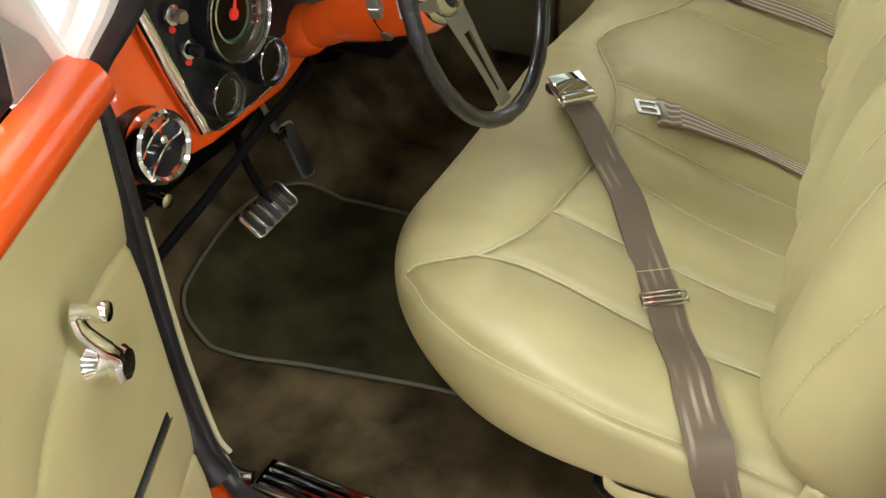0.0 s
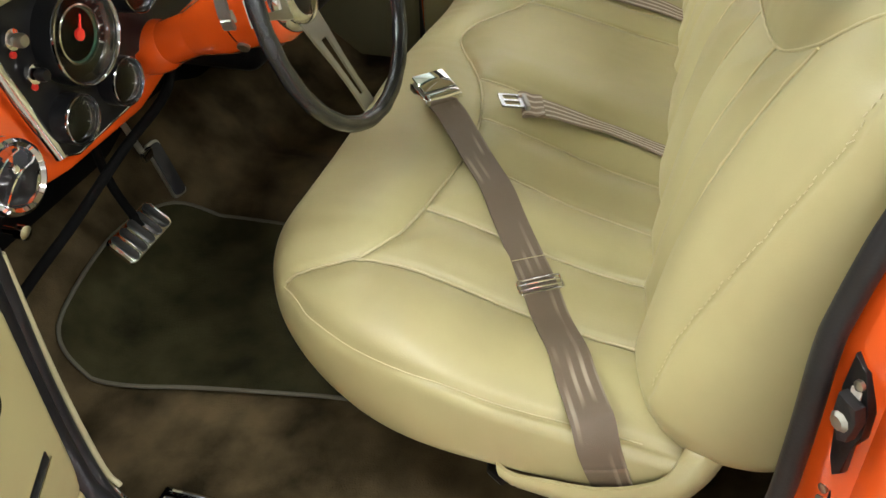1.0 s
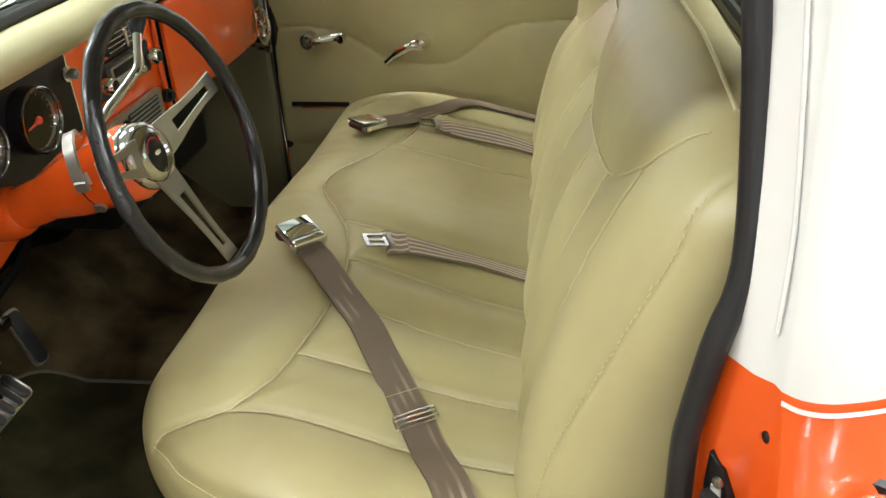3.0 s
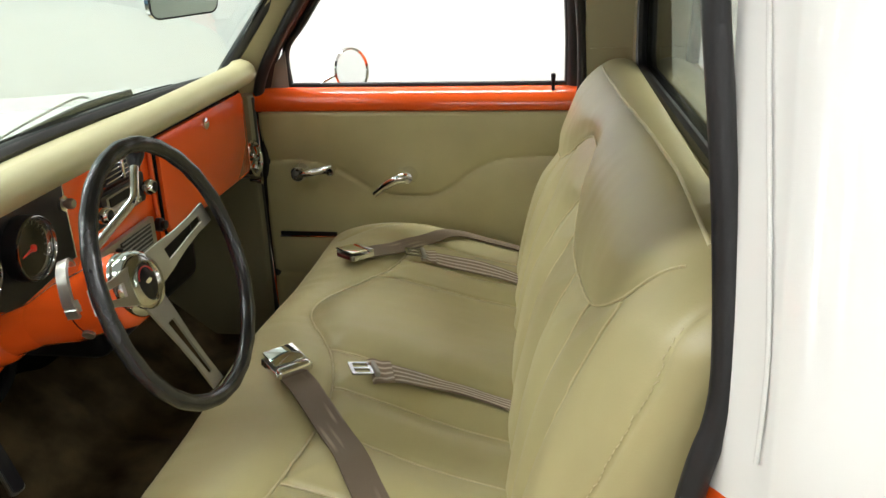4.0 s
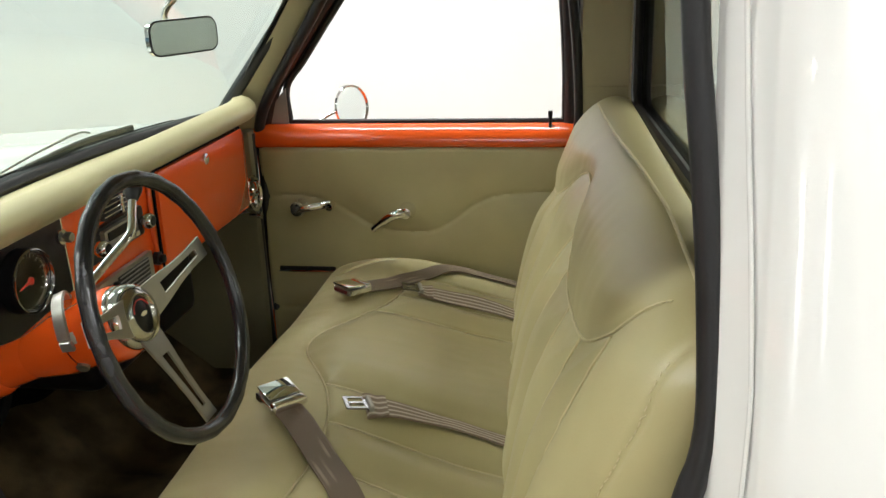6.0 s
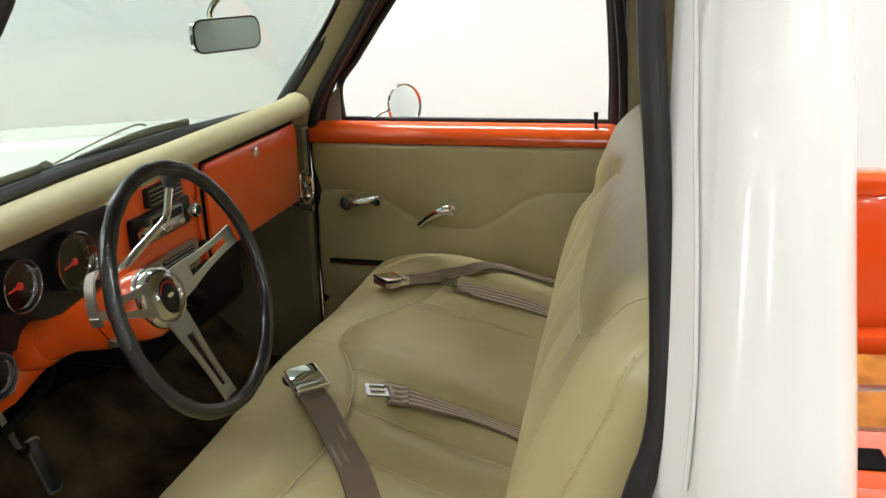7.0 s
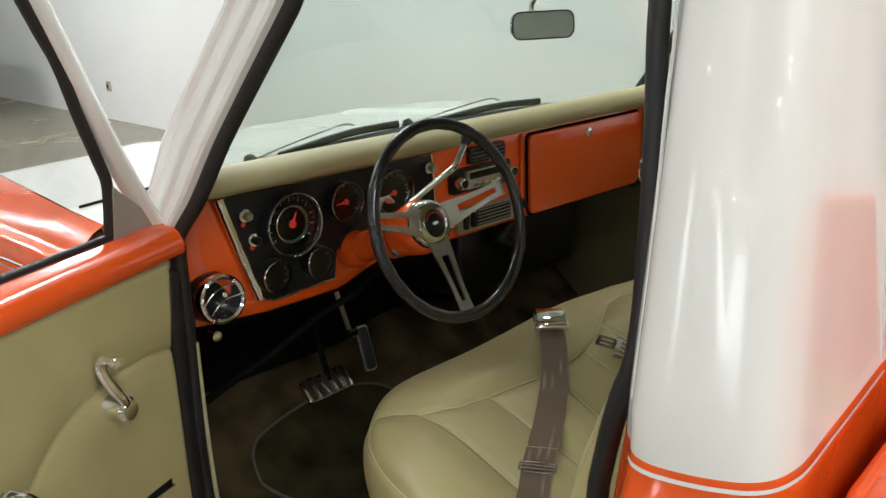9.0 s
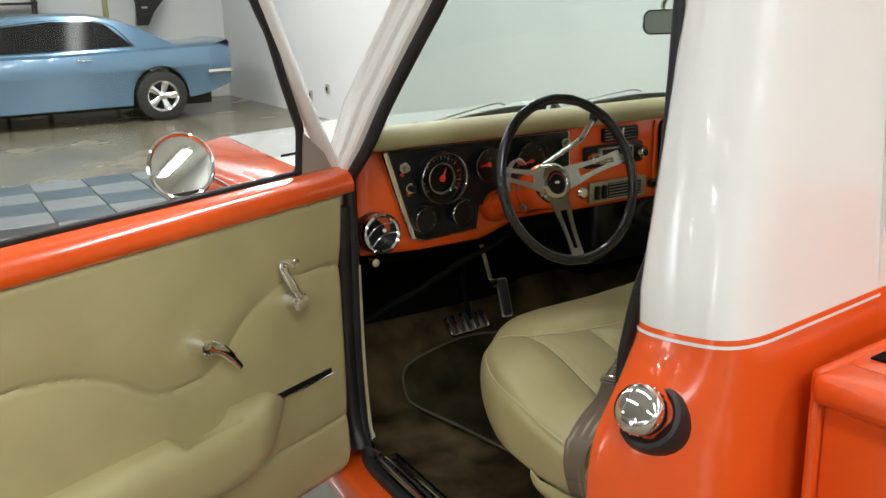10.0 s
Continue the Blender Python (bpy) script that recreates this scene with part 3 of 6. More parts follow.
# latch striker, fuel filler on the rear corner
lm = Matrix.Translation((-0.797, -0.291, 0.985)) @ Matrix((Vector((-0.76, -0.65, 0)).normalized(), Vector((0, 0, 1)), Vector((-0.65, 0.76, 0)).normalized())).transposed().to_4x4() @ Matrix.Rotation(radians(4), 4, "Z")
latch = part("latch_striker", prism([(-0.012, 0.072), (0.004, 0.060), (0.016, 0.020), (0.015, -0.012), (0.006, -0.030), (0.004, -0.066), (-0.006, -0.078), (-0.013, -0.058), (-0.016, -0.010), (-0.018, 0.030)], 0.010, lm @ Matrix.Translation((0, 0, 0.004)), 0.002), BLACK, CAB, "black greasy door latch mechanism")
part("latch_jaw", prism([(-0.010, 0.030), (0.012, 0.026), (0.016, 0.010), (0.010, -0.016), (0.000, -0.022), (-0.012, 0.004)], 0.012, lm @ Matrix.Translation((0.001, 0.004, 0.016)), 0.003), RUBBER, latch)
part("latch_wheel", lathe([(0.011, 0.0), (0.011, 0.014), (0.007, 0.018), (0, 0.018)], lm @ Vector((0.0, 0.006, 0.014)), (-0.65, 0.76, 0), 9), STEEL, latch, "worn steel star wheel")
part("latch_plate", prism([(-0.017, -0.080), (-0.006, -0.086), (-0.003, -0.150), (-0.010, -0.165), (-0.022, -0.160), (-0.024, -0.100)], 0.006, lm @ Matrix.Translation((0, 0, 0.003)), 0.0015), DARK, latch)
for px_, pz_ in ((0.002, 0.046), (0.009, 0.016), (-0.013, -0.105), (-0.013, -0.122), (-0.010, -0.14)):
    part("screw", lathe([(0.0055, 0), (0.0055, 0.004), (0.0, 0.006)], lm @ Vector((px_, pz_, 0.014 if pz_ > 0 else 0.009)), (-0.65, 0.76, 0), 10), STEEL, latch)
part("latch_tag", box((-0.006, 0.028, 0.0145), (0.006, 0.040, 0.0165), 0.0005, 1, m=lm), TAPE, latch, "pale paper tag")
part("jamb_plug", lathe([(0.0058, -0.004), (0.0058, 0.001), (0.005, 0.002), (0.0, 0.002)], (-0.820, -0.3105, 1.100), (-0.3, 0.95, 0), 12), BLACK, CAB)
FAX = Vector((-0.80, -0.20, 0.55)).normalized()
FB = Vector((-0.864, -0.386, 1.044))
part("filler_grommet", lathe([(0.050, -0.032), (0.050, -0.004), (0.046, 0.005), (0.040, 0.007), (0.034, 0.002), (0.030, -0.01)], FB, FAX, 32), RUBBER, CAB, "black rubber fuel filler grommet")
part("filler_neck", lathe([(0.023, -0.02), (0.023, 0.031)], FB, FAX, 28), ORANGE, CAB, "orange filler neck")
capob = part("fuel_cap", lathe([(0.032, 0.014), (0.0345, 0.030), (0.0325, 0.038), (0.026, 0.043), (0.018, 0.0455), (0.008, 0.047), (0.0, 0.047)], FB, FAX, 40), CHROME, CAB, "polished chrome fuel cap")
for k in range(20):
    a = 2 * math.pi * k / 20
    fr = axis_frame(FB, FAX)
    c0 = fr @ Vector((0.0332 * math.cos(a), 0.0332 * math.sin(a), 0.017))
    c1 = fr @ Vector((0.0342 * math.cos(a), 0.0342 * math.sin(a), 0.031))
    part("grip_rib", tube([c0, c1], 0.0012, 6), CHROME, capob)


# ---- doors ----
def seg_dist(px, py, poly):
    """Distance from points (arrays) to a polyline."""
    best = np.full(np.shape(px), 9.0)
    for (ax, ay), (bx, by) in zip(poly, poly[1:]):
        dx, dy = bx - ax, by - ay
        t = np.clip(((px - ax) * dx + (py - ay) * dy) / (dx * dx + dy * dy + 1e-12), 0, 1)
        best = np.minimum(best, np.hypot(px - ax - t * dx, py - ay - t * dy))
    return best




def make_door(label, hinge, along, inward, length, seam, low_z, crank, crank_tip, grip, grip_tip, slit, arm, leg, lift=0.0):
    along, inward = Vector((*along, 0)).normalized(), Vector((*inward, 0)).normalized()
    D = thing("cab_door", (hinge[0], hinge[1], 0.46), label, "truck door")

    def W(s, z, n=0.0):
        return Vector((hinge[0], hinge[1], 0)) + along * s + inward * n + Vector((0, 0, z + lift))

    # sheet-metal shell
    L = length
    f0 = 0.075 if lift else 0.0
    out = [(f0, 0.56), (0.012 + f0, 0.50), (0.06 + f0, 0.465), (L - 0.08, 0.465), (L - 0.01, 0.53), (L, 0.65), (L, 1.15), (f0, 1.15)]
    rows = []
    for n, grow in ((-0.010, 0.0), (-0.035, 0.006), (-0.10, 0.010), (-0.125, -0.004)):
        rows.append([W(s + (grow if s > L / 2 else -grow), z, n - (0.03 if z < 0.6 else 0.0) * (1 if n < -0.05 else 0)) for s, z in out])
    part("shell", loft(rows, True, True), ORANGE, D, "orange painted steel door shell")
    # upholstered inner panel
    ns, nz = 150, 110
    S, Z = np.meshgrid(np.linspace(0.006, L - 0.008, ns), np.linspace(0.475, 1.152, nz))
    d = seg_dist(S, Z, curve2(seam))
    d2 = np.minimum(d, np.abs(Z - low_z) + 0 * S)
    N = 0.004 + 0.006 * (1 - np.exp(-(d2 / 0.035) ** 2)) - 0.005 * np.exp(-(d2 / 0.004) ** 2)
    edge_d = np.minimum.reduce([S - 0.006, L - 0.008 - S, Z - 0.475, 1.152 - Z])
    N = N * np.clip(edge_d / 0.012, 0, 1) ** 0.5 - 0.006 * (edge_d < 1e-6)
    # rounded lower corners
    r = 0.07
    for cs, sgn in ((0.006 + r, -1), (L - 0.008 - r, 1)):
        m_ = ((S - cs) * sgn > 0) & (Z < 0.475 + r)
        dist = np.hypot(S - cs, Z - 0.475 - r)
        k = np.where(m_ & (dist > r), r / np.maximum(dist, 1e-6), 1.0)
        S, Z = np.where(m_, cs + (S - cs) * k, S), np.where(m_, 0.475 + r + (Z - 0.475 - r) * k, Z)
    if lift:
        s0 = np.interp(Z, [0.5, 0.9, 1.0, 1.15], [0.062, 0.062, 0.058, 0.040])
        S = s0 + (S - 0.006) * (L - 0.008 - s0) / (L - 0.014)
    verts = [W(s, z, n) for s, z, n in zip(S.ravel(), Z.ravel(), N.ravel())]
    faces = [(j * ns + i, j * ns + i + 1, (j + 1) * ns + i + 1, (j + 1) * ns + i) for j in range(nz - 1) for i in range(ns - 1)]
    raw("door_panel", verts, faces, VINYL, D, "tan vinyl door panel with a curved seam", 60)
    # painted belt rail
    prof = [(1.148, -0.012), (1.150, 0.012), (1.158, 0.018), (1.175, 0.017), (1.192, 0.008), (1.203, -0.008), (1.206, -0.030)]
    part("belt_rail", loft([[W(s, z, n) for z, n in prof] for s in np.linspace(0.012 if lift else -0.004, L, 9)]), ORANGE, D, "glossy orange belt rail", 60)
    part("glass_seal", box((0.075, 0, 0), (L - 0.03, 0.014, 0.012), 0.003, 1, m=Matrix.Translation(W(0, 1.203, -0.036)) @ Matrix((along, -inward, Vector((0, 0, 1)))).transposed().to_4x4()), RUBBER, D)
    # window frame, quarter divider and glass
    def F(s, z, n=-0.045):
        return W(s, z, n - lean(z) * -1.0 - 0.0)
    T = leg[-1][1] + 0.05
    lo_ = [(s_ - 0.042 + 0.012 * (z_ - 1.3), z_ + 0.010) for s_, z_ in leg]
    if lift:
        lo_ = [(0.055, 1.262), (0.112, 1.345), (0.178, 1.452), (0.268, 1.600), (0.323, 1.690)]
    fr = [F(0.010, 1.20)] + [F(*q_) for q_ in lo_] + [F(leg[-1][0] + 0.03, T - 0.008), F(leg[-1][0] + 0.12, T), F(L - 0.22, T), F(L - 0.07, T - 0.03), F(L - 0.02, T - 0.11), F(L - 0.005, 1.36), F(L - 0.005, 1.20)]
    part("window_frame", tube(smooth_path(fr, 4), 0.0205 if lift else 0.031, 12, flat=0.8), WHITE if lift else RUBBER, D, "white painted window frame" if lift else "dark window frame")
    ch = [F(leg[0][0] - 0.004, 1.21)] + [F(*q_) for q_ in leg] + [F(leg[-1][0] + 0.06, T - 0.028), F(leg[-1][0] + 0.14, T - 0.022), F(L - 0.22, T - 0.022), F(L - 0.085, T - 0.054), F(L - 0.045, T - 0.11), F(L - 0.03, 1.36), F(L - 0.03, 1.21)]
    part("glass_channel", tube(smooth_path(ch, 4), 0.010, 8), RUBBER, D, "black glass run channel")
    tri = [F(0.008, 1.205), F(leg[0][0] - 0.004, 1.205), F(leg[0][0], leg[0][1])]
    bm = bmesh.new()
    a = [bm.verts.new(p) for p in tri]
    b = [bm.verts.new(p + inward * 0.012) for p in tri]
    bm.faces.new(a[::-1]), bm.faces.new(b)
    for i in range(3):
        bm.faces.new((a[i], a[(i + 1) % 3], b[(i + 1) % 3], b[i]))
    part("corner_filler", bm, GREYPAINT, D, "grey corner filler plate")
    gl = part("window_glass", loft([[F(s, 1.205), F(s, top, -0.047)] for s, top in list(leg) + [(leg[-1][0] + 0.1, T - 0.02), (L * 0.6, T - 0.02), (L - 0.1, T - 0.06), (L - 0.035, T - 0.13)]]), GLASS, D, "clear side window glass")
    gl.visible_shadow = False
    # window crank
    cb = W(*crank)
    ct = W(*crank_tip)
    c = part("window_crank", lathe([(0.023, 0.004), (0.022, 0.010), (0.0175, 0.018), (0.0170, 0.032), (0.0205, 0.035), (0.0215, 0.043), (0.017, 0.049), (0, 0.050)], cb, inward, 24), CHROME, D, "polished chrome window crank")
    o = inward * 0.040
    bend = 0.010 if lift else -0.004
    part("crank_arm", tube(smooth_path([cb + o, cb.lerp(ct, 0.22) + o * 1.15 + along * bend * 0.4, cb.lerp(ct, 0.5) + o * 1.0 + along * bend, cb.lerp(ct, 0.8) + o * 0.8 + along * bend * 1.1, ct + o * 0.75 + along * bend * 0.5], 5), [0.0115] * 4 + [0.0085] * 4 + [0.0105] * 7 + [0.0115] * 6, 12, flat=0.5, up=inward), CHROME, c)
    part("crank_knob", lathe([(0.0085, 0.026), (0.0080, 0.036), (0.0080, 0.046), (0.0110, 0.050), (0.0120, 0.057), (0.010, 0.062), (0.0, 0.063)], ct, inward, 20), CHROME, c)
    # latch handle
    gb, gt = W(*grip), W(*grip_tip)
    h = part("door_handle", lathe([(0.024, 0.004), (0.023, 0.014), (0.017, 0.030), (0.015, 0.046), (0.0, 0.050)], gb, inward, 24), CHROME, D, "polished chrome door handle")
    bow = Vector((0, 0, 0.012))
    part("handle_lever", tube(smooth_path([gb + o, gb.lerp(gt, 0.35) + o * 1.2 + bow, gb.lerp(gt, 0.75) + o + bow * 0.6, gt + o * 0.8], 6), [0.014] * 4 + [0.012] * 8 + [0.009] * 7, 10, flat=0.6, up=inward), CHROME, h)
    # bright slit trim
    s0, s1, zz = slit
    part("trim_slot", box((s0, -0.002, -0.008), (s1, 0.006, 0.008), 0.003, 1, m=Matrix.Translation(W(0, zz, 0.006)) @ Matrix((along, inward, Vector((0, 0, 1)))).transposed().to_4x4()), BLACK, D, "dark trim slot")
    part("slot_rim", tube([W(s0, zz - 0.007, 0.013), W(s1, zz - 0.007, 0.013)], 0.002, 6), CHROME, D)
    if arm:
        rows = []
        for k in range(45):
            t = k / 44
            s = 0.268 + t * (L - 0.293)
            grow = min(1, math.sin(min(t / 0.30, 1) * math.pi / 2) ** 0.8 + 0.02)
            quick = math.sin(min(t / 0.12, 1) * math.pi / 2)
            top, bot, dep = 0.738 + 0.040 * quick, 0.730 - 0.112 * grow, 0.066 * math.sin(min(t / 0.22, 1) * math.pi / 2) + 0.005
            scoop = max(0.0, 1 - abs((s - 0.50) / 0.075) ** 4)
            sec = []
            for a in range(17):
                th = math.pi * a / 16
                zc_ = (top + bot) / 2 + (top - bot) / 2 * math.copysign(abs(math.cos(th)) ** 0.6, math.cos(th))
                sec.append(W(s, zc_ - (0.030 * scoop if a < 4 else 0.0), 0.002 + dep * abs(math.sin(th)) ** 0.7))
            rows.append(sec)
        part("armrest", loft(rows, False, True), VINYL, D, "padded tan armrest", 60)
    return D, W


DA = radians(66)
PASS_SEAM = [(-0.01, 1.010), (0.05, 1.013), (0.12, 1.014), (0.20, 0.998), (0.26, 0.965), (0.32, 0.930), (0.40, 0.915), (0.48, 0.920), (0.54, 0.950), (0.60, 0.995), (0.66, 1.018), (0.75, 1.026), (0.90, 1.026)]
DRV_SEAM = [(-0.01, 0.978), (0.03, 0.990), (0.08, 0.996), (0.149, 0.997), (0.219, 0.987), (0.288, 0.963), (0.340, 0.930), (0.387, 0.889), (0.442, 0.863), (0.506, 0.860), (0.571, 0.873), (0.650, 0.926), (0.714, 0.954), (0.796, 0.973), (0.872, 0.978), (1.0, 0.975)]
LEG_D = [(0.128, 1.299), (0.146, 1.341), (0.186, 1.420), (0.226, 1.506), (0.256, 1.552), (0.287, 1.600), (0.345, 1.690)]
driver_door, WD = make_door("open driver door, orange with tan vinyl panel and chrome cranks", (-0.8015, 0.6665), (-math.sin(DA), -math.cos(DA)), (math.cos(DA), -math.sin(DA)), 0.98,
                            DRV_SEAM, 0.612, (0.230, 0.953), (0.254, 1.048), (0.487, 0.938), (0.403, 0.866), (0.117, 0.300, 0.748), True,
                            LEG_D, 0.012)
passenger_door, WP = make_door("closed passenger door, orange with tan vinyl panel and chrome cranks", (0.795, 0.705), (0, -1), (-1, 0), 0.862,
                               PASS_SEAM, 0.684, (0.118, 0.985), (0.212, 0.998), (0.415, 0.978), (0.322, 0.928), (0.040, 0.205, 0.805), False,
                               [(0.095, 1.305), (0.150, 1.375), (0.215, 1.460), (0.290, 1.555), (0.345, 1.625)])
part("lock_knob", lathe([(0.0045, 0.0), (0.004, 0.02), (0.006, 0.034), (0.006, 0.044), (0, 0.046)], WP(0.795, 1.196, -0.005), (0, 0, 1), 12), BLACK, passenger_door, "black lock knob")


def round_mirror(centre, facing, foot, label, r=0.066):
    T = thing("side_mirror", centre, label, "mirror", "round side mirrors")
    part("shell", lathe([(0.0, -0.030), (r * 0.45, -0.027), (r * 0.83, -0.012), (r * 0.97, 0.0), (r, 0.004), (r * 0.95, 0.009), (r * 0.89, 0.007), (r * 0.87, 0.004)], centre, facing, 40), CHROME, T, "chrome shell")
    part("glass", lathe([(r * 0.875, 0.004), (0.0, 0.0045)], centre, facing, 40), MIRROR, T, "silvered mirror glass")
    back = Vector(centre) - Vector(facing).normalized() * 0.024
    part("arm", tube(smooth_path([back, back.lerp(Vector(foot), 0.5) + Vector((0, 0, 0.01)), foot], 6), 0.006, 10), CHROME, T)
    part("foot", lathe([(0.020, -0.004), (0.020, 0.006), (0.010, 0.012), (0, 0.013)], foot, back - Vector(foot), 20), CHROME, T)
    return T


round_mirror((1.025, 0.492, 1.216), (-0.52, -0.84, 0.12), (0.925, 0.60, 1.16), "round chrome side mirror on the passenger door")
round_mirror((-1.183, 0.672, 1.262), (0.02, -1.0, 0.19), (-1.03, 0.735, 1.16), "round chrome side mirror on the driver door", 0.071)

# ---- dashboard ----
DASH = thing("dashboard", (0, 0.72, 0.98), "orange steel dashboard with tan padded top and chrome trim", "dashboard")
# painted steel face: profile from under the pad to the lower lip
xs = np.linspace(-0.775, 0.775, 63)


def face_sec(x):
    low = 0.975 if x < -0.42 else (1.012 if x > -0.30 else 0.975 + (x + 0.42) / 0.12 * 0.037)
    endy = 0.03 * max(0, (abs(x) - 0.70) / 0.075) ** 2 + 0.020 * min(1, max(0, (abs(x) - 0.60) / 0.10))
    endy += 0.014 * min(1, max(0, (-0.14 - x) / 0.02))
    return [(x, y + endy, z) for y, z in ((0.70, 1.262), (0.694, 1.245), (0.697, 1.10), (0.700, low + 0.035), (0.698, low + 0.012), (0.706, low), (0.73, low - 0.002), (0.75, low + 0.01))]


part("face", loft([face_sec(x) for x in xs]), ORANGE, DASH, "glossy orange steel dash face", 50)
# padded top roll
rows = []
for x in np.linspace(-0.772, 0.772, 50):
    e = 1 - max(0, (abs(x) - 0.735) / 0.037) ** 2 * 0.35
    by = 0.785 + 0.095 * (1 - (x / 0.77) ** 2)
    prof = [(0.700, 1.242), (0.672, 1.243), (0.656, 1.249), (0.646, 1.264), (0.649, 1.280), (0.662, 1.293), (0.684, 1.299), (0.708, 1.293), (0.745, 1.272), (by + 0.005, 1.238)]
    bend = 0.028 * max(0.0, (x - 0.62) / 0.15) ** 2
    xe = x - 0.022 * max(0.0, (x - 0.70) / 0.072)
    rows.append([(xe, 0.70 + (y - 0.70) * (e if y < 0.7 else 1) + bend * (y < 0.74), 1.262 + (z - 1.262) * e) for y, z in prof])
part("pad", loft(rows, False, False), PADVINYL, DASH, "tan padded vinyl dash top", 60)
for sx in (-1, 1):
    part("pad_end", lathe([(0.028, 0.0), (0.022, 0.008), (0.0, 0.012)], (-0.768 if sx < 0 else 0.747, 0.683 if sx < 0 else 0.711, 1.262), (sx, 0, 0), 20), PADVINYL, DASH)

# instrument cluster
YF = 0.694
cl = [(-0.694, 1.234), (-0.150, 1.232), (-0.146, 1.100), (-0.300, 1.085), (-0.440, 1.075), (-0.446, 1.012), (-0.600, 1.004), (-0.628, 1.014)]
DM = Matrix.Translation((0, YF, 0)) @ Matrix.Rotation(radians(90), 4, "X")   # local x right, y up, z towards the seat
part("cluster_plate", prism(cl, 0.014, Matrix.Translation((0, 0.014, 0)) @ DM, 0.003), BLACK, DASH, "black instrument panel")
rim = [Vector((x, YF + 0.004 + 0.008 * (x < -0.61), z)) for x, z in cl]
part("cluster_trim_left", tube(smooth_path([rim[0], (rim[0] + rim[7]) / 2, rim[7] + Vector((0.004, 0, 0))], 4), 0.012, 12), CHROME, DASH, "heavy chrome trim bar")
part("cluster_trim_lower", tube([rim[7], rim[6], rim[5]], 0.0035, 8), CHROME, DASH)
part("cluster_trim_upper", tube([rim[0], rim[1]], 0.0025, 8), CHROME, DASH)
part("cluster_trim_right", tube([rim[1], rim[2]], 0.004, 10), CHROME, DASH)


def gauge(x, z, r, inner=0.0, needle=None, depth=0.014):
    g = part("gauge", lathe([(r, -0.016), (r, depth), (r * 0.96, depth + 0.003), (r * 0.91, depth), (r * 0.90, 0.003)], (x, YF - 0.010, z), (0, -1, 0), 40, cap=False), BLACK, DASH, "round black gauge with pale markings")
    part("rim", lathe([(r, depth - 0.003), (r * 0.985, depth + 0.0035), (r * 0.955, depth + 0.0045), (r * 0.925, depth + 0.002), (r * 0.90, depth - 0.004), (r * 0.83, 0.0055)], (x, YF - 0.010, z), (0, -1, 0), 40, cap=False), DIMCHROME, g, "thin chrome rim")
    part("dial", lathe([(r * 0.905, 0.0035), (0.0, 0.0035)], (x, YF - 0.010, z), (0, -1, 0), 36), BLACK, g)
    bm = bmesh.new()
    nm = 21 if r > 0.05 else 9
    for k in range(nm):
        a = radians(215 - 250 * k / (nm - 1))
        big = k % 2 == 0
        r0, r1 = r * (0.70 if big else 0.76), r * 0.84
        c, s_ = math.cos(a), math.sin(a)
        wv = 0.0011 if big else 0.0006
        q = [(r0 * c - wv * s_, r0 * s_ + wv * c), (r1 * c - wv * s_, r1 * s_ + wv * c), (r1 * c + wv * s_, r1 * s_ - wv * c), (r0 * c + wv * s_, r0 * s_ - wv * c)]
        vs = [bm.verts.new((x + u, YF - 0.0142, z + v)) for u, v in q]
        bm.faces.new(vs)
    part("marks", bm, MARK, g)
    if inner:
        part("inner_ring", lathe([(inner, 0.004), (inner, 0.008), (inner * 0.97, 0.009), (inner * 0.945, 0.005)], (x, YF - 0.010, z), (0, -1, 0), 36, cap=False), GREEN, g, "green inner ring")
        part("inner_bezel", lathe([(inner * 1.08, 0.005), (inner * 1.09, 0.0105), (inner * 1.03, 0.0115), (inner * 1.01, 0.006)], (x, YF - 0.010, z), (0, -1, 0), 36, cap=False), POLISH, g, "bright inner bezel")
    if needle is not None:
        nl, na = needle
        a = radians(na)
        part("needle", tube([(x - 0.15 * nl * math.cos(a), YF - 0.020, z - 0.15 * nl * math.sin(a)), (x + nl * math.cos(a), YF - 0.020, z + nl * math.sin(a))], [0.003, 0.0012], 6), NEEDLE, g, "red needle")
        part("needle_cap", lathe([(0.008 if r > 0.06 else 0.006, 0.008), (0.008 if r > 0.06 else 0.006, 0.012), (0, 0.013)], (x, YF - 0.010, z), (0, -1, 0), 16), NEEDLE, g)
    ln = part("lens", lathe([(r * 0.92, depth - 0.003), (r * 0.6, depth + 0.001), (0.0, depth + 0.002)], (x, YF - 0.010, z), (0, -1, 0), 36, cap=False), LENS, g)
    ln.visible_shadow = False
    return g


gauge(-0.555, 1.158, 0.066, 0.036, (0.026, 65), 0.020)
gauge(-0.603, 1.060, 0.034)
gauge(-0.497, 1.063, 0.035)
gauge(-0.418, 1.176, 0.043, 0, (0.026, 185))
gauge(-0.285, 1.170, 0.052, 0, (0.030, 190))
for x, z in ((-0.655, 1.195), (-0.640, 1.143), (-0.170, 1.205)):
    kb = part("knob", lathe([(0.004, 0.008), (0.004, 0.016), (0.0085, 0.017), (0.009, 0.025), (0.007, 0.029), (0, 0.030)], (x, YF, z), (0, -1, 0), 20), BLACK if z < 1.2 and x > -0.645 else STEEL, DASH, "round dash knob")
    part("knob_ring", lathe([(0.013, 0.006), (0.013, 0.012), (0.008, 0.013)], (x, YF, z), (0, -1, 0), 20), CHROME, kb)
for z in (1.178, 1.128):
    part("warning_lens", lathe([(0.0042, 0.008), (0.0042, 0.012), (0, 0.013)], (-0.668 + (1.2 - z) * 0.3, YF, z), (0, -1, 0), 14), RED, DASH)

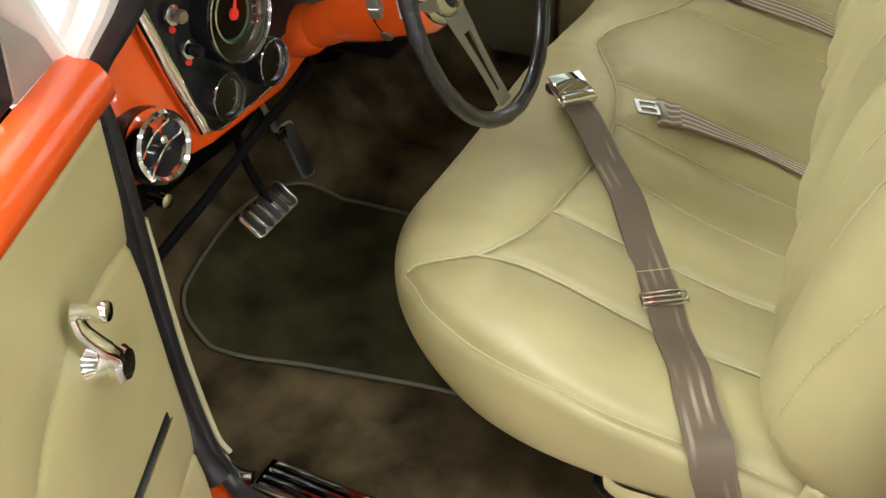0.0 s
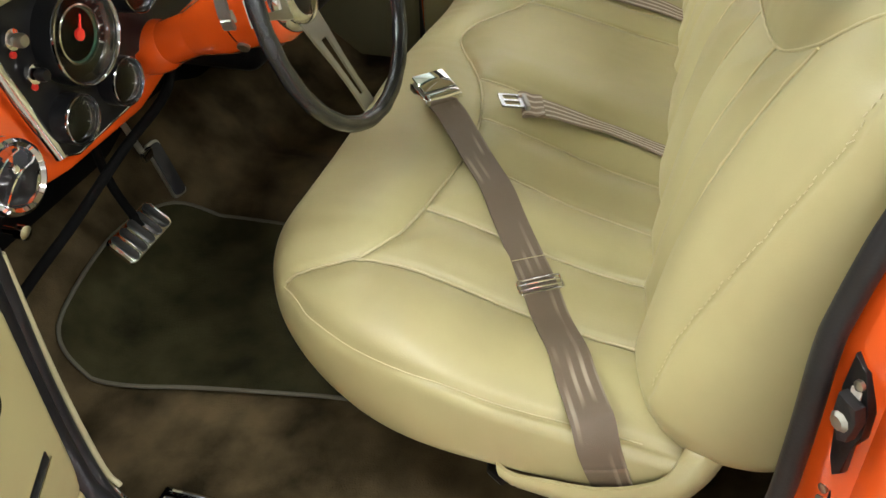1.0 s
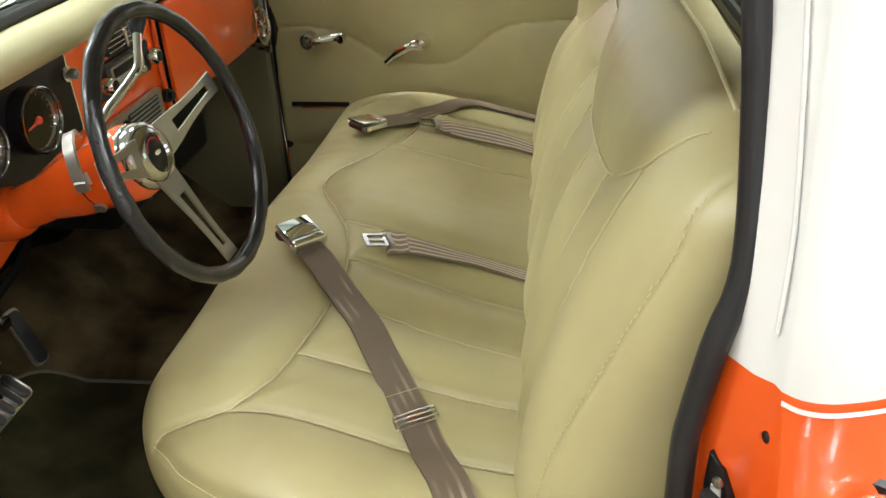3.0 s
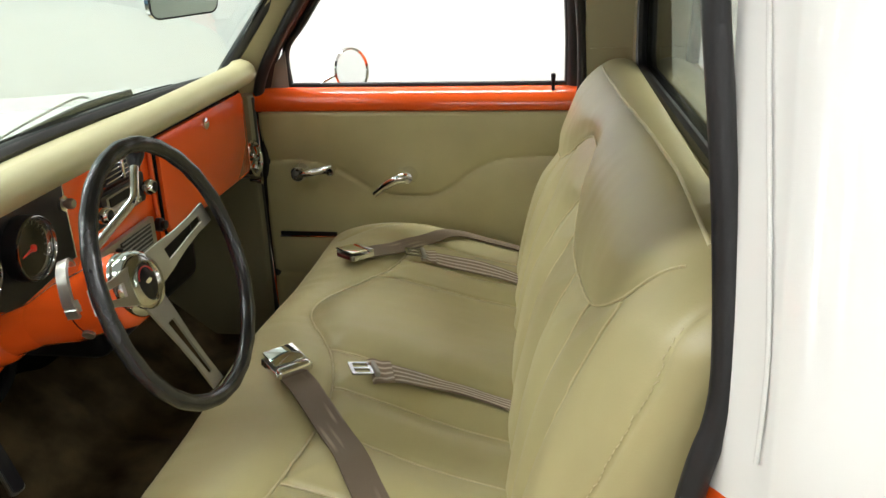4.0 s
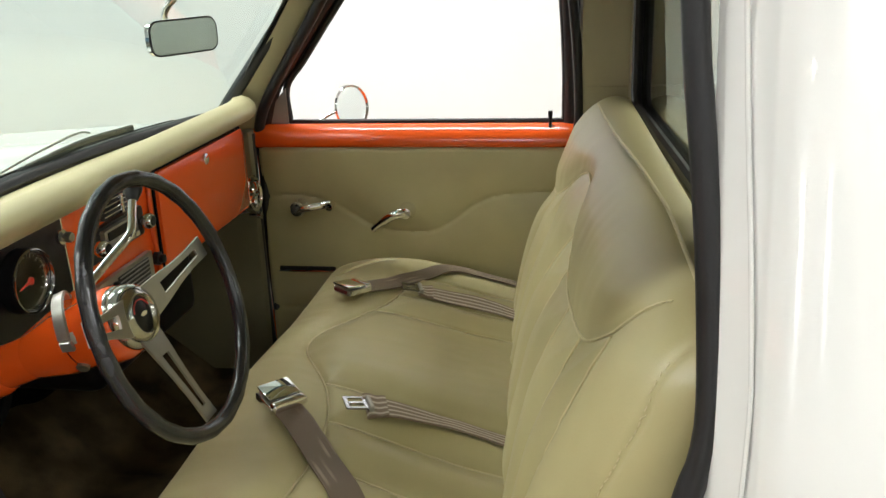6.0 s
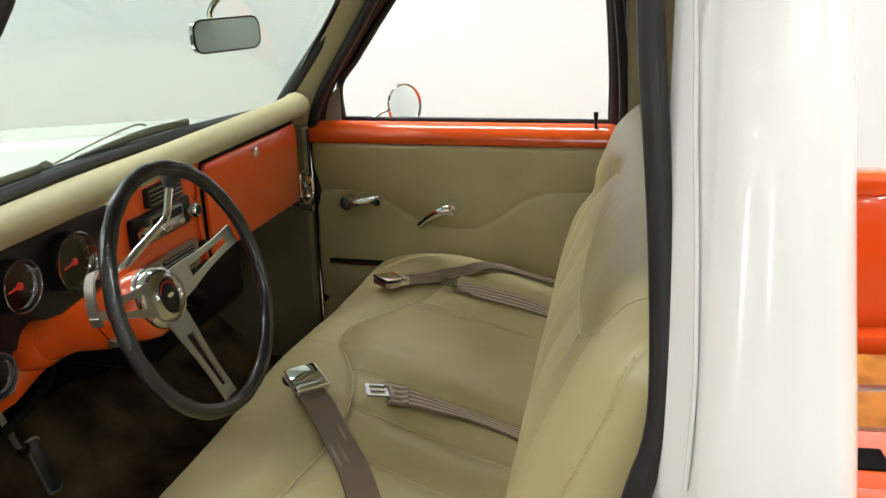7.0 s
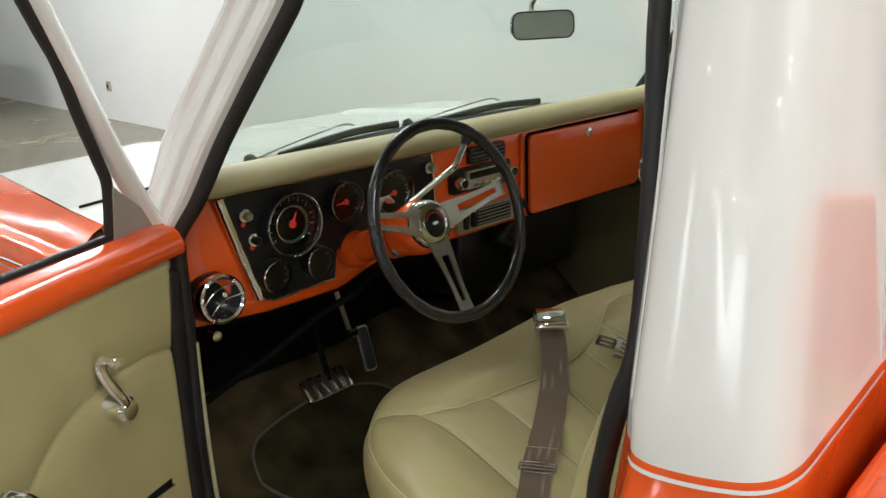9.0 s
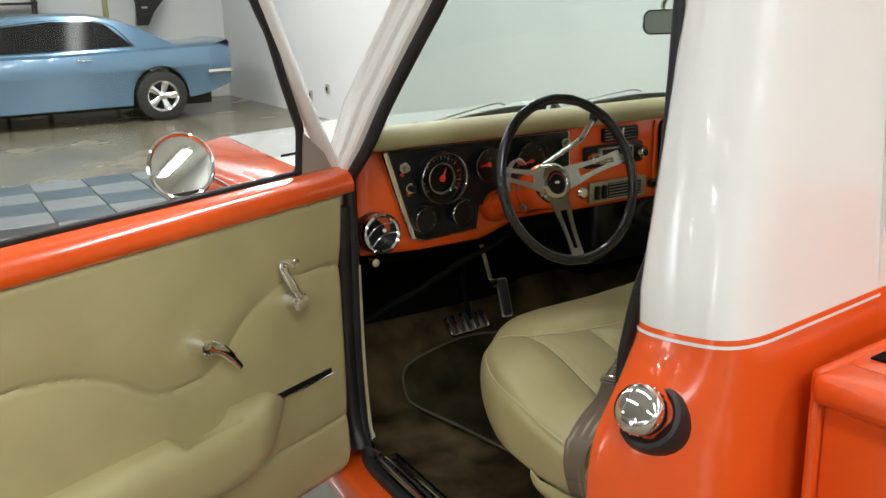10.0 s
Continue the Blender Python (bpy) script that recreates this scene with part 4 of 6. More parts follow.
# ball vents at both ends
for sx in (-1, 1):
    c = Vector((sx * 0.718, 0.718, 1.037))
    ax = Vector((0, -1, 0.12))
    v = part("ball_vent", lathe([(0.047, 0.004), (0.0495, 0.012), (0.0505, 0.022), (0.0485, 0.030), (0.044, 0.033), (0.039, 0.029), (0.0375, 0.018), (0.037, 0.002)], c, ax, 44, cap=False), CHROME, DASH, "chrome ball air vent")
    part("vent_core", lathe([(0.037, -0.012), (0.022, -0.022), (0.0, -0.026)], c, ax, 32), BLACK, v)
    fr = axis_frame(c, ax)
    part("vent_wall", lathe([(0.0372, 0.004), (0.0372, -0.012)], c, ax, 32, cap=False), CHROME, v)
    part("vent_cuff", lathe([(0.049, -0.075), (0.051, -0.03), (0.0505, 0.006)], c, ax, 36, cap=False), BLACK, v, "glossy black vent body")
    tw = fr @ Matrix.Rotation(radians(24), 4, "Z")
    for k in (-1, 1):
        w_ = 0.034
        pts = [tw @ Vector((x_, 0.013 * k + 0.004 - 11 * x_ * x_, 0.016 - 6 * x_ * x_)) for x_ in np.linspace(-w_, w_, 9)]
        v_, f_, u_ = ribbon(pts, 0.014, 0.0022, tw.to_3x3() @ Vector((0, 0.35, 1.0)))
        raw("vent_vane", v_, f_, CHROME, v, "curved chrome vent blade")
    part("vent_knob", lathe([(0.006, 0), (0.006, 0.008), (0.004, 0.010), (0, 0.010)], tw @ Vector((0.010, 0.002, 0.016)), ax, 14), CHROME, v)
    part("pull_knob", lathe([(0.005, 0), (0.005, 0.02), (0.010, 0.022), (0.010, 0.034), (0, 0.036)], (sx * 0.742, 0.718, 0.972), (0, -1, 0), 16), CHROME, DASH, "chrome pull knob")

# glove box door
gm = DM @ Matrix.Translation((0.420, 1.125, 0.0))
glove = part("glove_door", prism(rrect(0.484, 0.206, 0.014), 0.012, gm, 0.004), ORANGE, DASH, "glossy orange glove box door")
part("glove_gap", prism(rrect(0.496, 0.218, 0.018), 0.0045, gm), DARK, DASH)
lk = part("lock", lathe([(0.013, 0.012), (0.013, 0.017), (0.010, 0.019), (0, 0.019)], (0.417, YF, 1.203), (0, -1, 0), 20), CHROME, glove, "chrome lock")
part("dash_crease", tube([(0.155, 0.690, 1.235), (0.150, 0.690, 1.10), (0.165, 0.692, 1.02)], 0.005, 8), ORANGE, DASH)

# centre vent, radio, heater panel
cv = part("centre_vent", prism(rrect(0.125, 0.040, 0.006), 0.012, DM @ Matrix.Translation((0.022, 1.210, 0)), 0.002), BLACK, DASH, "black slatted centre vent")
for k in range(4):
    part("slat", box((-0.036, YF - 0.015, 1.196 + 0.009 * k), (0.080, YF - 0.011, 1.1985 + 0.009 * k), 0.001, 1), CHROME, cv)
part("vent_lever", box((0.018, YF - 0.020, 1.192), (0.026, YF - 0.012, 1.228), 0.002), CHROME, cv)
rd = part("radio", prism(rrect(0.205, 0.058, 0.006), 0.012, DM @ Matrix.Translation((0.0, 1.155, 0)), 0.002), BLACK, DASH, "old push-button car radio with chrome knobs")
part("radio_face", prism(rrect(0.120, 0.044, 0.004), 0.012, DM @ Matrix.Translation((0.0, 1.156, 0.010)), 0.002), STEEL, rd)
part("radio_dial", prism(rrect(0.104, 0.016, 0.002), 0.002, DM @ Matrix.Translation((0.0, 1.166, 0.0225))), BLACK, rd)
for k in range(5):
    part("push_button", box((-0.048 + k * 0.020, YF - 0.032, 1.139), (-0.032 + k * 0.020, YF - 0.020, 1.150), 0.002, 1), CHROME, rd)
for x in (-0.085, 0.088):
    rk = part("radio_knob", lathe([(0.008, 0.010), (0.008, 0.018), (0.015, 0.020), (0.016, 0.034), (0.012, 0.040), (0, 0.041)], (x, YF, 1.155), (0, -1, 0), 24), CHROME, rd)
    part("knob_cap", lathe([(0.010, 0.041), (0, 0.042)], (x, YF, 1.155), (0, -1, 0), 20), BLACK, rk)
ht = part("heater_panel", prism(rrect(0.205, 0.058, 0.004), 0.010, DM @ Matrix.Translation((0.018, 1.055, 0)), 0.002), STEEL, DASH, "brushed metal heater control panel")
part("heater_window", prism(rrect(0.120, 0.042, 0.003), 0.003, DM @ Matrix.Translation((0.040, 1.055, 0.0095))), BLACK, ht)
for k in range(5):
    part("heater_line", box((-0.018, YF - 0.0145, 1.038 + 0.0085 * k), (0.098, YF - 0.0125, 1.0402 + 0.0085 * k)), MARK, ht)
for k in range(2):
    part("heater_lever", box((-0.068 + 0.026 * k, YF - 0.022, 1.036), (-0.056 + 0.026 * k, YF - 0.010, 1.074), 0.003), BLACK, ht)
part("lighter", lathe([(0.014, 0.0), (0.014, 0.010), (0.009, 0.012), (0.009, 0.020), (0, 0.021)], (0.150, YF, 1.055), (0, -1, 0), 20), BLACK, DASH, "black cigarette lighter")
part("ignition", lathe([(0.016, 0.0), (0.016, 0.008), (0.012, 0.012), (0, 0.012)], (-0.105, YF, 1.060), (0, -1, 0), 24), CHROME, DASH, "chrome ignition switch")

# ducts, brackets and bars under the dash
UD = thing("under_dash_duct", (-0.2, 0.85, 0.95), "black heater box and ducts under the dash", "heater box")
part("heater_box", box((0.02, 0.78, 0.80), (0.50, 1.05, 1.02), 0.03, 3), BLACK, UD)
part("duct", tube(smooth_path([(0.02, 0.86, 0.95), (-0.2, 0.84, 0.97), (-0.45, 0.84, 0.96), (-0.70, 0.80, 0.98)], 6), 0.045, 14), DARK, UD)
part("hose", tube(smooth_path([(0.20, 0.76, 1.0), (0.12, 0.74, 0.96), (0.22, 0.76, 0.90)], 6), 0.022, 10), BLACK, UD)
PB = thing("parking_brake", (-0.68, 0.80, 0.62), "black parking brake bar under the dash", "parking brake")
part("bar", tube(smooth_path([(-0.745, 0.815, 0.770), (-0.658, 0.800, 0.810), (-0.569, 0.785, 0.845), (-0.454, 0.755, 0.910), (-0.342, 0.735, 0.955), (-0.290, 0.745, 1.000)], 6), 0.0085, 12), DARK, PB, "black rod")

# ---- steering wheel and column ----
HUB = Vector((-0.387, 0.441, 1.164))
WN = Vector((0, -0.955, 0.297)).normalized()
SW = thing("steering_wheel", HUB, "black steering wheel with three slotted brushed spokes on an orange column", "steering wheel")
wf = Matrix.Translation(HUB) @ Matrix((Vector((1, 0, 0)), WN.cross(Vector((1, 0, 0))), WN)).transposed().to_4x4()
RW = 0.1840
DISH = 0.054
circle = [wf @ Vector((RW * math.cos(a), RW * math.sin(a), DISH)) for a in np.linspace(0, 2 * math.pi, 97)[:-1]]
radii = [0.0110 + 0.0008 * (1 if (k % 4 < 2) else 0) * (1 if 8 < k < 88 else 0.4) for k in range(96)]
part("rim", tube(circle, radii, 14, closed=True), RIMBLACK, SW, "black finger-grip rim")
for ang in (12, 168, 270):
    rot = Matrix.Rotation(radians(ang), 4, "Z")
    outer = [(0.030, 0.027), (0.06, 0.024), (0.10, 0.018), (0.14, 0.0155), (0.180, 0.0165)]
    slot = [(0.066, 0.0095), (0.09, 0.0085), (0.12, 0.0068), (0.145, 0.006), (0.160, 0.0055)]
    O = [(a, b) for a, b in outer] + [(a, -b) for a, b in outer[::-1]]
    H = [(a, b) for a, b in slot] + [(a, -b) for a, b in slot[::-1]]
    part("spoke", prism(O, 0.004, wf @ rot @ Matrix.Rotation(radians(-14), 4, "Y") @ Matrix.Translation((0, 0, -0.010)), hole=H), STEEL, SW, "slotted brushed metal spoke", 30)
bell = part("hub_bell", lathe([(0.036, -0.050), (0.037, -0.020), (0.038, 0.000), (0.038, 0.006)], HUB - WN * 0.032, WN, 40), STEEL, SW, "brushed metal hub adapter")
for k in range(6):
    a = radians(30 + 60 * k)
    hole = wf @ Matrix.Translation((0.0372 * math.cos(a), 0.0372 * math.sin(a), -0.052)) @ Matrix.Rotation(a, 4, "Z") @ Matrix.Rotation(radians(90), 4, "Y")
    part("opening", prism(rrect(0.022, 0.013, 0.006, 4), 0.0015, hole), ORANGE, bell, "orange seen through the adapter")
part("hub_ring", lathe([(0.036, -0.006), (0.0465, -0.003), (0.0490, 0.002), (0.0490, 0.008), (0.0475, 0.010), (0.0485, 0.013), (0.0480, 0.022), (0.0445, 0.031), (0.037, 0.038), (0.029, 0.040), (0.0265, 0.038), (0.0245, 0.034), (0.0, 0.033)], HUB - WN * 0.032, WN, 56), POLISH, SW, "polished metal horn cap ring")
part("horn_button", lathe([(0.0255, 0.0335), (0.022, 0.036), (0.0, 0.037)], HUB - WN * 0.032, WN, 36), BLACK, SW, "black horn button")
em = prism([(-0.009, 0.001), (-0.004, 0.003), (0.004, 0.003), (0.009, 0.0), (0.005, -0.003), (-0.005, -0.003)], 0.001, wf @ Matrix.Translation((0, 0, 0.0052)))
part("emblem", em, CHROME, SW)
part("emblem_ring", tube([wf @ Vector((0.021 * math.cos(a), 0.021 * math.sin(a), 0.0045)) for a in np.linspace(radians(20), radians(160), 17)], 0.0012, 6), RED, SW)

CA = Vector((0, 0.927, -0.375)).normalized()   # down the column towards the floor
COL = thing("steering_column", HUB + CA * 0.30, "glossy orange steering column with chrome shift lever", "steering column")
part("bowl", lathe([(0.036, 0.014), (0.048, 0.019), (0.0545, 0.032), (0.0540, 0.055), (0.0495, 0.082), (0.0475, 0.100), (0.0470, 0.130), (0.041, 0.160), (0.035, 0.188)], HUB, CA, 40), ORANGE, COL, "orange column bowl")
part("jacket", lathe([(0.0335, 0.150), (0.0335, 0.330), (0.0335, 0.42)], HUB, CA, 36), ORANGE, COL, "orange column tube")
part("bowl_seam", lathe([(0.0472, 0.098), (0.0482, 0.100), (0.0472, 0.102)], HUB, CA, 40, cap=False), DARK, COL)
part("lower_shaft", lathe([(0.028, 0.40), (0.028, 0.75)], HUB, CA, 20), DARK, COL)
ring_c = HUB + CA * 0.262
part("dash_collar", lathe([(0.034, -0.020), (0.039, -0.010), (0.041, 0.01), (0.038, 0.03)], ring_c, CA, 32), ORANGE, COL, "orange column support")
part("shift_lever", tube(smooth_path([(-0.352, 0.548, 1.180), (-0.340, 0.542, 1.189), (-0.305, 0.526, 1.214), (-0.277, 0.512, 1.234), (-0.262, 0.509, 1.243), (-0.250, 0.511, 1.252), (-0.228, 0.519, 1.270), (-0.211, 0.525, 1.284)], 6), 0.0068, 12), CHROME, COL, "chrome shift lever")
part("shift_knob", lathe([(0.008, -0.004), (0.011, 0.004), (0.015, 0.016), (0.015, 0.022), (0.009, 0.028), (0, 0.029)], (-0.211, 0.525, 1.284), (0.66, 0.20, 0.72), 20), BLACK, COL, "black shift knob")
part("shift_socket", lathe([(0.015, -0.01), (0.013, 0.016), (0.009, 0.024)], (-0.352, 0.548, 1.165), (0.6, -0.1, 0.75), 20), ORANGE, COL)
arc = smooth_path([(-0.412, 0.536, 1.196), (-0.432, 0.530, 1.210), (-0.456, 0.520, 1.204), (-0.472, 0.510, 1.186), (-0.478, 0.504, 1.164), (-0.474, 0.502, 1.146)], 4)
v_, f_, u_ = ribbon(arc, 0.017, 0.005, CA)
raw("column_bracket", v_, f_, BRACKET, COL, "bent metal column bracket")
for k, (dx, dz) in enumerate(((-0.043, 0.012), (-0.034, -0.034))):
    part("column_bolt", lathe([(0.009, 0), (0.009, 0.006), (0, 0.008)], HUB + CA * 0.085 + Vector((dx, 0, dz)), (-0.8, -0.1, 0.3 if dz > 0 else -0.5), 12), STEEL, COL)

# ---- pedals ----
BP = thing("brake_pedal", (-0.42, 0.80, 0.70), "brake pedal with ribbed black rubber pad and steel edge", "pedal")
pu = Vector((1.0, -0.02, 0.05)).normalized()
pn = pu.cross(Vector((0, 0.75, 0.66))).normalized()
pm = Matrix.Translation(Vector((-0.4145, 0.801, 0.719)) - pn * 0.014) @ Matrix((pu, pn.cross(pu), pn)).transposed().to_4x4()
part("plate", prism(rrect(0.124, 0.060, 0.010), 0.009, pm, 0.002), POLISH, BP, "bright pedal trim edge")
for k in range(5):
    part("pad_rib", prism(rrect(0.0130, 0.056, 0.0062), 0.006, pm @ Matrix.Translation((-0.047 + 0.0235 * k, 0, 0.0085)), 0.002), PEDAL, BP, "worn rubber rib")
part("arm", tube(smooth_path([(-0.400, 0.812, 0.715), (-0.39, 0.86, 0.80), (-0.385, 0.87, 0.92), (-0.385, 0.85, 1.0)], 6), 0.008, 10), DARK, BP)
GP = thing("gas_pedal", (-0.29, 0.87, 0.66), "narrow gas pedal with black rubber pad and steel rim", "pedal")
gpm = Matrix.Translation((-0.268, 0.838, 0.748)) @ Euler((radians(68), 0, radians(-8))).to_matrix().to_4x4() @ Matrix.Diagonal((0.72, 0.76, 1, 1))
part("plate", prism(rrect(0.046, 0.150, 0.012), 0.006, gpm), STEEL, GP)
part("pad", prism(rrect(0.036, 0.138, 0.010), 0.006, gpm @ Matrix.Translation((0, 0, 0.005)), 0.002), RUBBER, GP)
part("linkage", tube([(-0.290, 0.850, 0.785), (-0.312, 0.842, 0.815), (-0.325, 0.875, 0.93)], 0.006, 8), STEEL, GP)
part("clip", box((-0.318, 0.832, 0.792), (-0.292, 0.842, 0.812), 0.002), POLISH, GP, "bright linkage clip")

# ---- floor mat ----
FM = thing("floor_mat", (-0.32, 0.68, 0.495), "dark olive carpet floor mat with a bound pale edge", "floor mat")
outline = smooth_path([(-0.552, 0.66, 0), (-0.580, 0.78, 0), (-0.583, 0.860, 0), (-0.558, 0.925, 0), (-0.48, 0.955, 0), (-0.30, 0.975, 0), (-0.16, 0.95, 0), (-0.11, 0.88, 0), (-0.10, 0.78, 0), (-0.10, 0.5, 0), (-0.12, 0.30, 0), (-0.30, 0.27, 0), (-0.46, 0.29, 0), (-0.498, 0.36, 0), (-0.515, 0.46, 0)], 5, True)
bm = bmesh.new()
mid = Vector((-0.33, 0.65, 0))
rings_ = []
for k in (0.0, 0.15, 0.3, 0.45, 0.6, 0.7, 0.8, 0.87, 0.94, 1.0):
    if k == 0:
        rings_.append([bm.verts.new((mid.x, mid.y, floor_z(mid.y) + hump(mid.x, mid.y) + 0.013))])
    else:
        rings_.append([bm.verts.new((p.x, p.y, floor_z(p.y) + hump(p.x, p.y) + 0.013 + 0.002 * noise.noise((p.x * 14, p.y * 14, 2)))) for p in [mid.lerp(q, k) for q in outline]])
n_ = len(outline)
for i in range(n_):
    bm.faces.new((rings_[0][0], rings_[1][i], rings_[1][(i + 1) % n_]))
for A, B in zip(rings_[1:], rings_[2:]):
    for i in range(n_):
        bm.faces.new((A[i], A[(i + 1) % n_], B[(i + 1) % n_], B[i]))
part("mat", bm, MATFIB, FM)
part("binding", tube([Vector((p.x, p.y, floor_z(p.y) + hump(p.x, p.y) + 0.013)) for p in outline], 0.004, 8, closed=True, flat=0.9), BINDING, FM, "pale bound edge")

# ---- bench seat ----
SEAT = thing("bench_seat", (-0.02, 0.15, 0.50), "tan vinyl bench seat with stitched pleats", "seat")
X0, X1 = -0.718, 0.750


def loop_points(outer, inner, n):
    """Evenly resampled closed loop with its matching core."""
    o = smooth_path([(0, y, z) for y, z in outer], 12, True)
    c = smooth_path([(0, y, z) for y, z in inner], 12, True)
    acc = np.cumsum([0] + [(o[(i + 1) % len(o)] - o[i]).length for i in range(len(o))])
    ts = np.linspace(0, acc[-1], n, endpoint=False)
    O = np.array([[p.y, p.z] for p in o] + [[o[0].y, o[0].z]])
    C = np.array([[p.y, p.z] for p in c] + [[c[0].y, c[0].z]])
    return (np.stack([np.interp(ts, acc, O[:, k]) for k in (0, 1)], 1), np.stack([np.interp(ts, acc, C[:, k]) for k in (0, 1)], 1))


CUSH = [(0.400, 0.660), (0.455, 0.690), (0.489, 0.745), (0.492, 0.802), (0.462, 0.850), (0.395, 0.876), (0.300, 0.884), (0.220, 0.872), (0.140, 0.850), (0.060, 0.828), (-0.030, 0.810), (-0.120, 0.800), (-0.190, 0.785), (-0.205, 0.720), (-0.160, 0.650), (0.0, 0.640), (0.2, 0.645)]
CUSH_CORE = [(0.090, 0.700), (0.110, 0.708), (0.125, 0.730), (0.125, 0.748), (0.118, 0.762), (0.110, 0.772), (0.100, 0.775), (0.085, 0.774), (0.060, 0.770), (0.020, 0.766), (-0.030, 0.760), (-0.100, 0.752), (-0.150, 0.748), (-0.155, 0.725), (-0.130, 0.705), (0.0, 0.697), (0.05, 0.697)]
WAVE_L = [(-0.578, 0.426), (-0.568, 0.375), (-0.548, 0.322), (-0.500, 0.286), (-0.464, 0.274), (-0.418, 0.266), (-0.360, 0.259), (-0.295, 0.252), (-0.220, 0.250), (-0.166, 0.255), (-0.115, 0.265), (-0.068, 0.281), (-0.010, 0.312), (0.038, 0.341), (0.075, 0.360), (0.109, 0.371), (0.148, 0.376)]
WAVE = curve2(WAVE_L + [(0.296 - x, y) for x, y in WAVE_L[::-1][1:] if x > -0.36], 6)
PLEATS = []
for xa, xb in ((-0.552, -0.558), (-0.424, -0.434), (-0.278, -0.316), (-0.156, -0.192), (-0.048, -0.078), (0.345, 0.360), (0.465, 0.480), (0.590, 0.605)):
    yf = min((p for p in WAVE if abs(p[0] - xa) < 0.03), key=lambda p: abs(p[0] - xa), default=(0, 0.25))[1]
    PLEATS.append([(xa, yf), (xb, -0.15)])


def cushion_seams(px, py):
    d = seg_dist(px, py, WAVE)
    for p in PLEATS:
        d = np.minimum(d, seg_dist(px, py, p))
    return d


def swell(x):
    return 0.022 * np.exp(-((x - 0.02) / 0.20) ** 2) - 0.004


def padded(outer, core, x0, x1, r_end, nx, n, relief, skew=lambda x: 0 * x, cap_round=2.0, r_far=None):
    r_far = r_far or r_end
    O, C = loop_points(outer, core, n)
    m = (x0 + x1) / 2
    e = np.linspace(0, 1, int(r_end / 0.0038))
    cap_ = r_end * (0.65 * e + 0.35 * e * e)
    xx = np.concatenate([x0 + cap_[:-1], np.linspace(x0 + r_end, x1 - r_far, nx), (x1 - cap_ * r_far / r_end)[::-1][1:]])
    V, F = [], []
    for x in xx:
        dd = min((x - x0) / r_end, (x1 - x) / r_far)
        k = 1.0 if dd >= 1 else (1 - (1 - dd) ** cap_round) ** (1 / cap_round)
        ring = C + (O - C) * k
        X = np.full(n, x)
        Y, Z = ring[:, 0].copy(), ring[:, 1].copy()
        dy, dz = relief(X, Y, Z, k)
        V.append(np.stack([X, Y + dy + skew(x), Z + dz], 1))
    V = np.concatenate(V)
    k = len(xx)
    for i in range(k - 1):
        for j in range(n):
            F.append((i * n + j, i * n + (j + 1) % n, (i + 1) * n + (j + 1) % n, (i + 1) * n + j))
    F.append(tuple(range(n))[::-1])
    F.append(tuple((k - 1) * n + j for j in range(n)))
    return V, F


END_SEAM = curve2([(0.577, 0.430), (0.612, 0.392), (0.640, 0.357), (0.675, 0.283), (0.695, 0.204), (0.700, 0.128), (0.699, 0.062), (0.696, 0.0), (0.694, -0.07), (0.696, -0.14), (0.70, -0.2)], 5)


def cushion_relief(X, Y, Z, k):
    top = np.clip((Z - 0.74) / 0.05, 0, 1)
    d = cushion_seams(X, Y)
    dz = top * (swell(X) - 0.0075 * np.exp(-(d / 0.0045) ** 2) + 0.014 * (1 - np.exp(-(d / 0.034) ** 2)) - 0.009)
    dz = dz + top * np.array([0.003 * noise.noise((x * 7, y * 7, 3)) + 0.0009 * noise.noise((x * 34, y * 15, 5)) for x, y in zip(X, Y)])
    # welt seam round the end panels
    side = np.exp(-(seg_dist(np.abs(X + 0.003), Y, END_SEAM) / 0.006) ** 2) * np.clip((Z - 0.72) / 0.02, 0, 1)
    return 0 * X, dz - 0.006 * side


V, F = padded(CUSH, CUSH_CORE, X0, X1, 0.275, 240, 250, cushion_relief, cap_round=2.0, r_far=0.10)
CUSH_V = V
raw("cushion", V, [f[::-1] for f in F], VINYL, SEAT, "tan vinyl cushion with curved seams and pleats", 70)


def top_z(x, y):
    """Height of the cushion's upper surface."""
    near = CUSH_V[(np.abs(CUSH_V[:, 0] - x) < 0.009) & (np.abs(CUSH_V[:, 1] - y) < 0.009)]
    near = near[near[:, 2] > 0.72]
    if len(near) < 4:
        return 0.78
    near = near[near[:, 2] > near[:, 2].max() - 0.03]
    A = np.stack([near[:, 0] - x, near[:, 1] - y, np.ones(len(near))], 1)
    return float(np.linalg.lstsq(A, near[:, 2], rcond=None)[0][2])


def dense(poly, step=0.012):
    out = [poly[0]]
    for (ax, ay), (bx, by) in zip(poly, poly[1:]):
        k = max(1, int(math.hypot(bx - ax, by - ay) / step))
        out += [(ax + (bx - ax) * j / k, ay + (by - ay) * j / k) for j in range(1, k + 1)]
    return out


# paler than the vinyl: highlights on the seams put into the colour; also thread
WELT = mat("seam_highlight_and_thread", (0.58, 0.52, 0.31), 0.45, grain=0.2, grain_scale=900, tint=0.08, tint_scale=30)
part("seam_welt", tube([(x, y, top_z(x, y) + 0.0005) for x, y in dense(WAVE) if -0.66 < x < 0.68], 0.0020, 6), WELT, SEAT, "stitched seam, paler for its highlight")
for (xa, ya), (xb, yb) in PLEATS:
    part("seam_welt", tube([(x, y, top_z(x, y) + 0.0003) for x, y in dense([(xa, ya - 0.004), (xb, -0.10)])], 0.0019, 6), WELT, SEAT)
